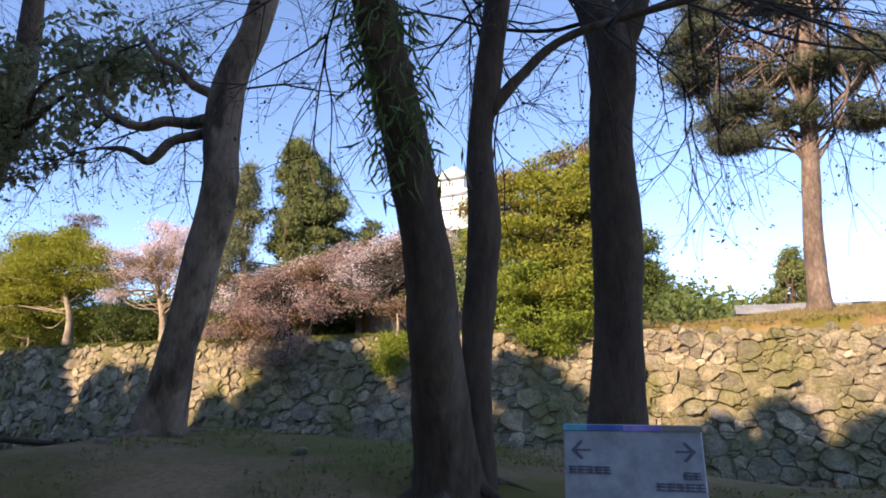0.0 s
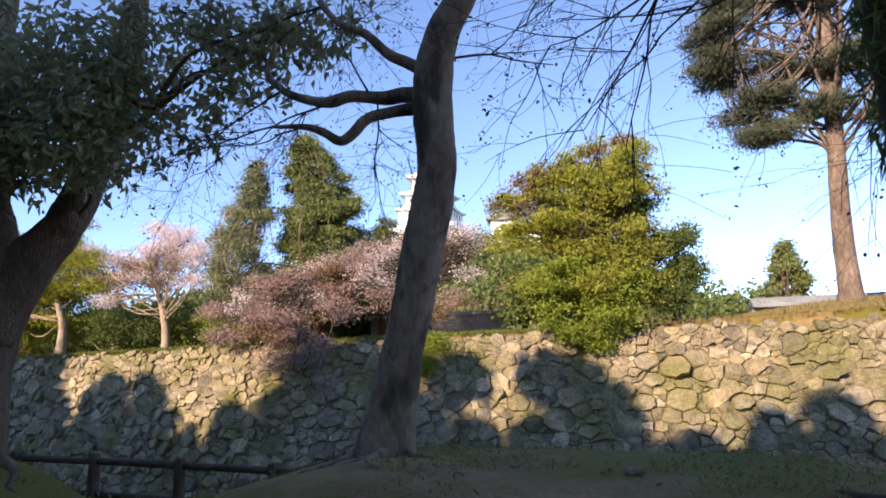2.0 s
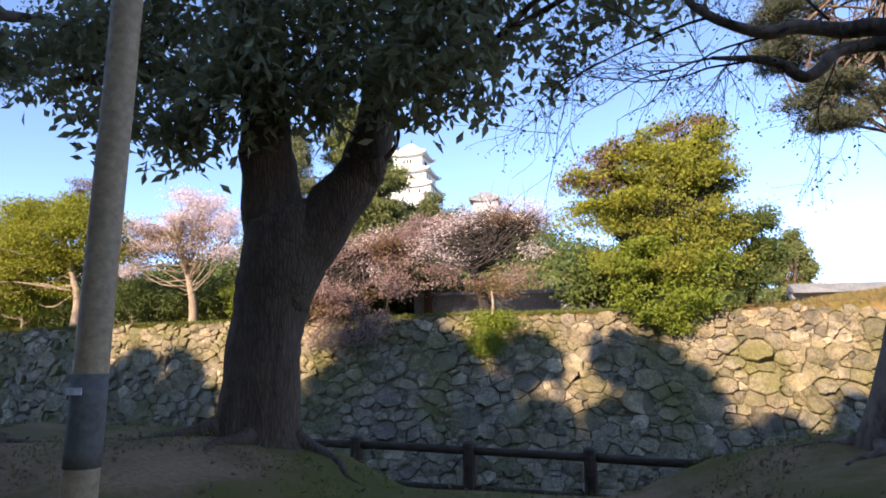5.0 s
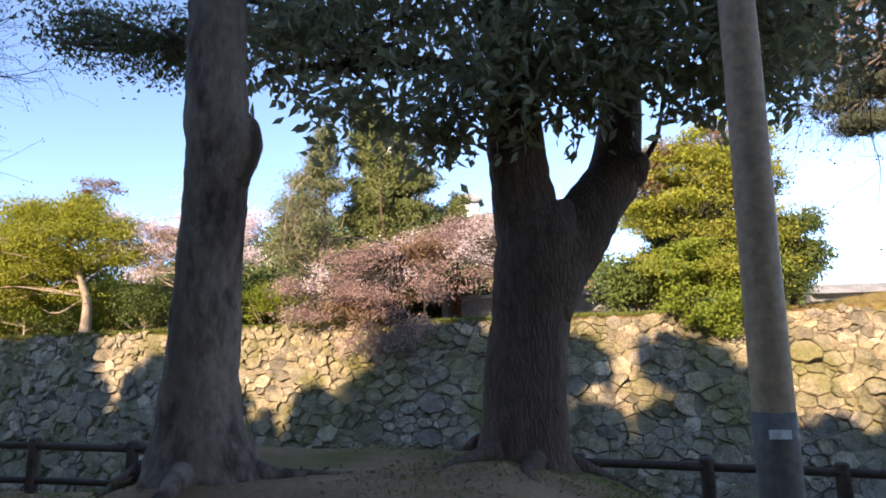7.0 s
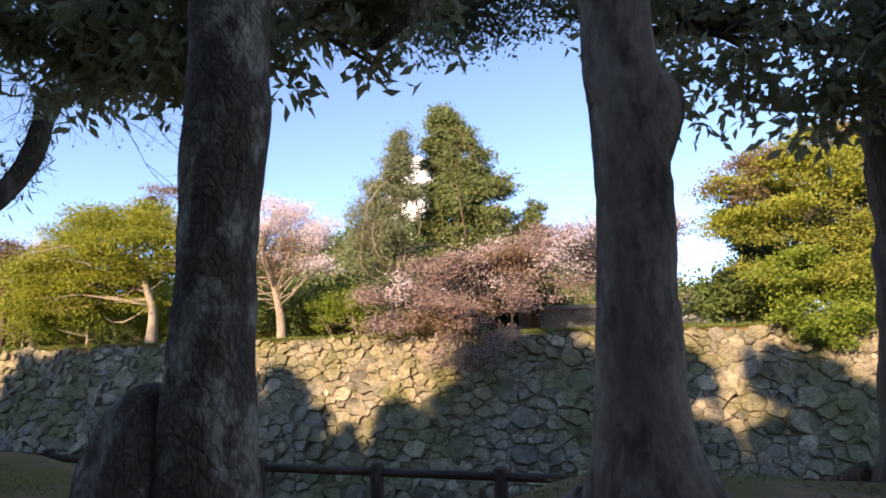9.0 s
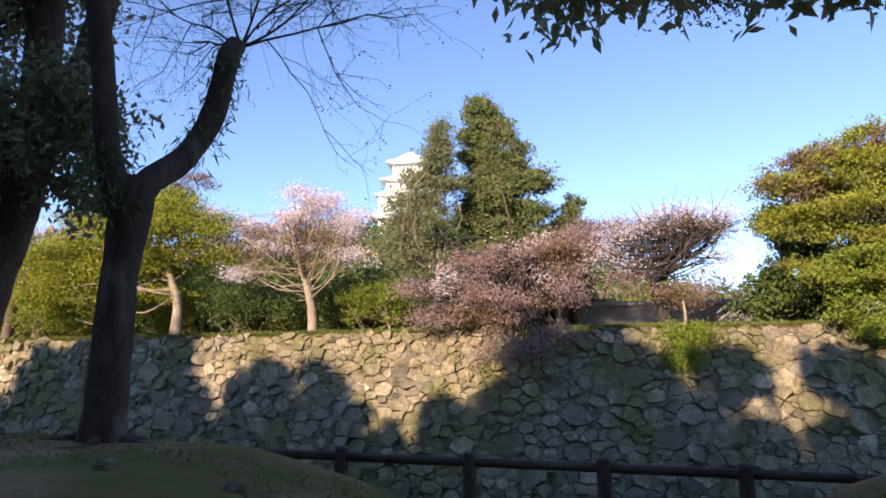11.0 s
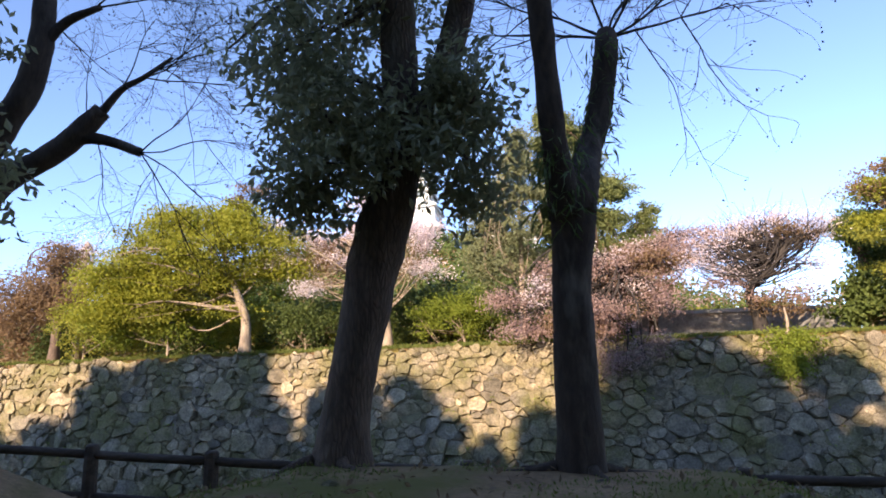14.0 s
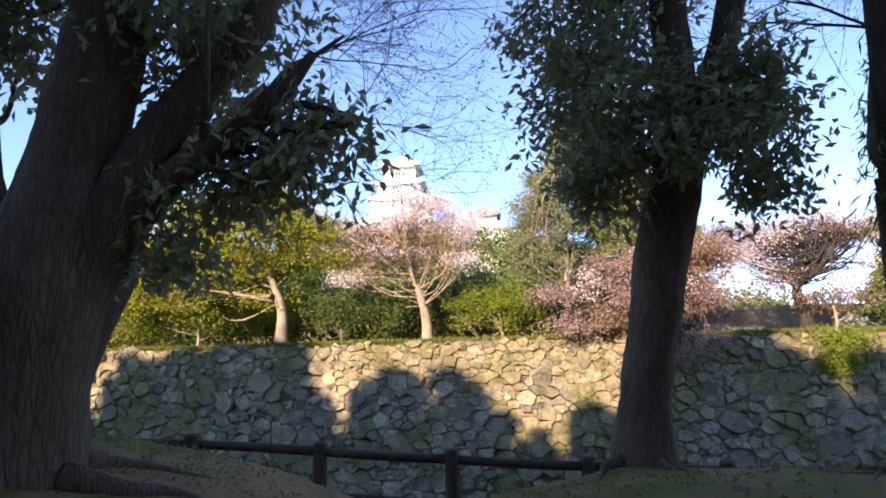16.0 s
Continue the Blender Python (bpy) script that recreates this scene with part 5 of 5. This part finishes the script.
for x0, count, z, size in ((-0.187, 5, 1.246, 0.022), (0.138, 2, 1.236, 0.022), (0.06, 5, 1.203, 0.024)):
    for k in range(count):
        x = x0 + k * size * 1.12
        for dz in (0.0, 0.37, 0.74):
            part("lettering", box_bm(x, x + size, -0.0165, -0.0125, z + dz * size, z + (dz + 0.2) * size), SIGN_INK, sg, "unreadable dark lettering")
        part("lettering", box_bm(x + size * (0.2 + 0.15 * (k % 3)), x + size * (0.38 + 0.15 * (k % 3)), -0.0170, -0.0125, z, z + size * 0.94), SIGN_INK, sg, "unreadable dark lettering")
for x in (-0.15, 0.15):
    part("leg", box_bm(x - 0.015, x + 0.015, 0.0125, 0.035, -0.1, 1.3), POLE_PAINT, sg)


# ---- litter and moss on the bank ----
def on_bank(n, ys, lift, patchy):
    p = np.empty((n, 3))
    p[:, 0], p[:, 1] = rng.uniform(-30, 4, n), rng.uniform(*ys, n)
    p[:, 2] = [land(p[i, 0], p[i, 1])[1] + lift for i in range(n)]
    return p[[noise.noise(Vector((a[0] * 0.9, a[1] * 0.9, 8))) > patchy for a in p]]


tagged(new("leaf_litter", leaf_mesh("leaf_litter", on_bank(9000, (0.6, 7), 0.012, -0.2), 0.06, LEAF_BROWN, 0.5, 0.0, 2.0)), "scattered dry brown leaves on the bank", "leaf litter", kind="stuff")
tagged(new("moss_grass", leaf_mesh("moss_grass", on_bank(80000, (1.2, 7.2), 0.0, -0.02), 0.032, GRASS, 0.3, -1.2)), "short mossy grass in patches on the bank", "grass", kind="stuff")


def pebble(x, y, r):
    bm = bmesh.new()
    bmesh.ops.create_icosphere(bm, subdivisions=2, radius=r)
    for v in bm.verts:
        v.co *= 1 + 0.5 * noise.noise(v.co / r + Vector((x, y, 0)))
        v.co.z *= 0.6
    me = bpy.data.meshes.new("rock")
    bm.to_mesh(me)
    bm.free()
    me.materials.append(STONE)
    ob = new("rock", me)
    ob.location = (x, y, land(x, y)[1] + r * 0.2)
    tagged(ob, "small grey stone lying on the bank soil", "rock", group="stones on the bank")


for x, y, r in ((-12.0, 3.4, 0.06), (-11.6, 3.5, 0.045), (-12.6, 3.6, 0.05), (-4.3, 4.2, 0.05), (-2.6, 4.4, 0.06), (-17.6, 4.3, 0.08), (-16.9, 4.6, 0.07), (-18.2, 4.2, 0.05), (-8.4, 4.6, 0.06), (-20.2, 4.8, 0.05)):
    pebble(x, y, r)


# ---- tall evergreens behind the walk, whose shade falls on the bank and the wall ----
def shade_trees():
    y = -12.0
    run = 23.2 - y
    dz, dx = run * math.tan(radians(SUN_EL)) / math.cos(radians(SUN_AZ)), run * math.tan(radians(SUN_AZ))
    tops = [(-52, 2.4, 2.0), (-48.5, 2.5, 2.0), (-45, 2.5, 1.8), (-42, 2.4, 1.5), (-39.8, 2.3, 1.1), (-37.2, 4.8, 1.3), (-35.6, 5.0, 1.5), (-33.6, 5.0, 1.6), (-31.6, 5.0, 1.5), (-30.0, 4.6, 1.1),
            (-26.2, 2.2, 0.8), (-25.3, 2.8, 0.9), (-23.0, 2.4, 0.9), (-21.9, 1.0, 0.7), (-20, -0.4, 1.4), (-17.9, 0.6, 0.55), (-16.2, -0.1, 0.8), (-15.0, 3.5, 1.4), (-12.9, 3.6, 1.6), (-11.2, 2.2, 1.0), (-9.7, 1.0, 0.9), (-7.6, 0.0, 1.3), (-5.3, -0.1, 1.3),
            (-2.7, 0.9, 0.8), (-0.2, -0.9, 1.0), (2.1, 0.0, 0.7), (3.9, 0.2, 0.7), (5.2, -0.6, 0.8), (6.6, 0.0, 0.9), (9, -0.6, 1.5), (12, -0.4, 1.8), (16, 0.2, 2.2), (20, 0.2, 2.2)]
    for x, z, r in tops:
        tx, top = x - dx, z + dz
        head = lumpy([(tx, y, top - r * 0.8, r * 0.9, 0.9, r * 0.75), (tx, y, top - r * 0.8 - 1.4, r, 1.0, 1.2)], 12, 0.4, 0.9)
        body, h = [], top - r * 0.8 - 2.9
        while h > 1.5:
            body.append((tx, y, h, 2.0, 1.2, 1.6))
            h -= 2.2
        leafy_tree("evergreen_tree", "tall evergreen of the shading row behind the walk", "tree", [(tx, y, 0, 0.4), (tx, y, top * 0.5, 0.25), (tx, y, top * 0.9, 0.06)], BARK, body, 460, 26, 0.34, LEAF_SHRUB, 0.6, 0.8, 8, 0.08, 0.8, group="shading row", shell=0.5,
                   more=[("top_leaves", LEAF_SHRUB, head, int(170 + 70 * r), 34, 0.17, 0.32)])


def slim_shade_tree(x, z, r):
    """A thin-stemmed tree of the same row: its stem throws a narrow streak of shade."""
    y, run = -10.0, 33.2
    tx, top = x - run * math.tan(radians(SUN_AZ)), z + run * math.tan(radians(SUN_EL)) / math.cos(radians(SUN_AZ))
    leafy_tree("evergreen_tree", "slim tall evergreen of the shading row behind the walk", "tree", [(tx + 0.3, y, 0, 0.22), (tx + 0.15, y, top * 0.5, 0.17), (tx, y, top, 0.06)], BARK, [(tx, y, top - r, r, 0.8, r * 0.9)], 60, 24, 0.3, LEAF_SHRUB, 0.5, 0.7, 8, 0.06, 0.8, group="shading row", shell=0.5)


shade_trees()
for x, z, r in ((-8.3, 2.0, 0.4), (-4.9, 1.9, 0.5), (-4.0, 1.6, 0.4)):
    slim_shade_tree(x, z, r)
stone_wall()
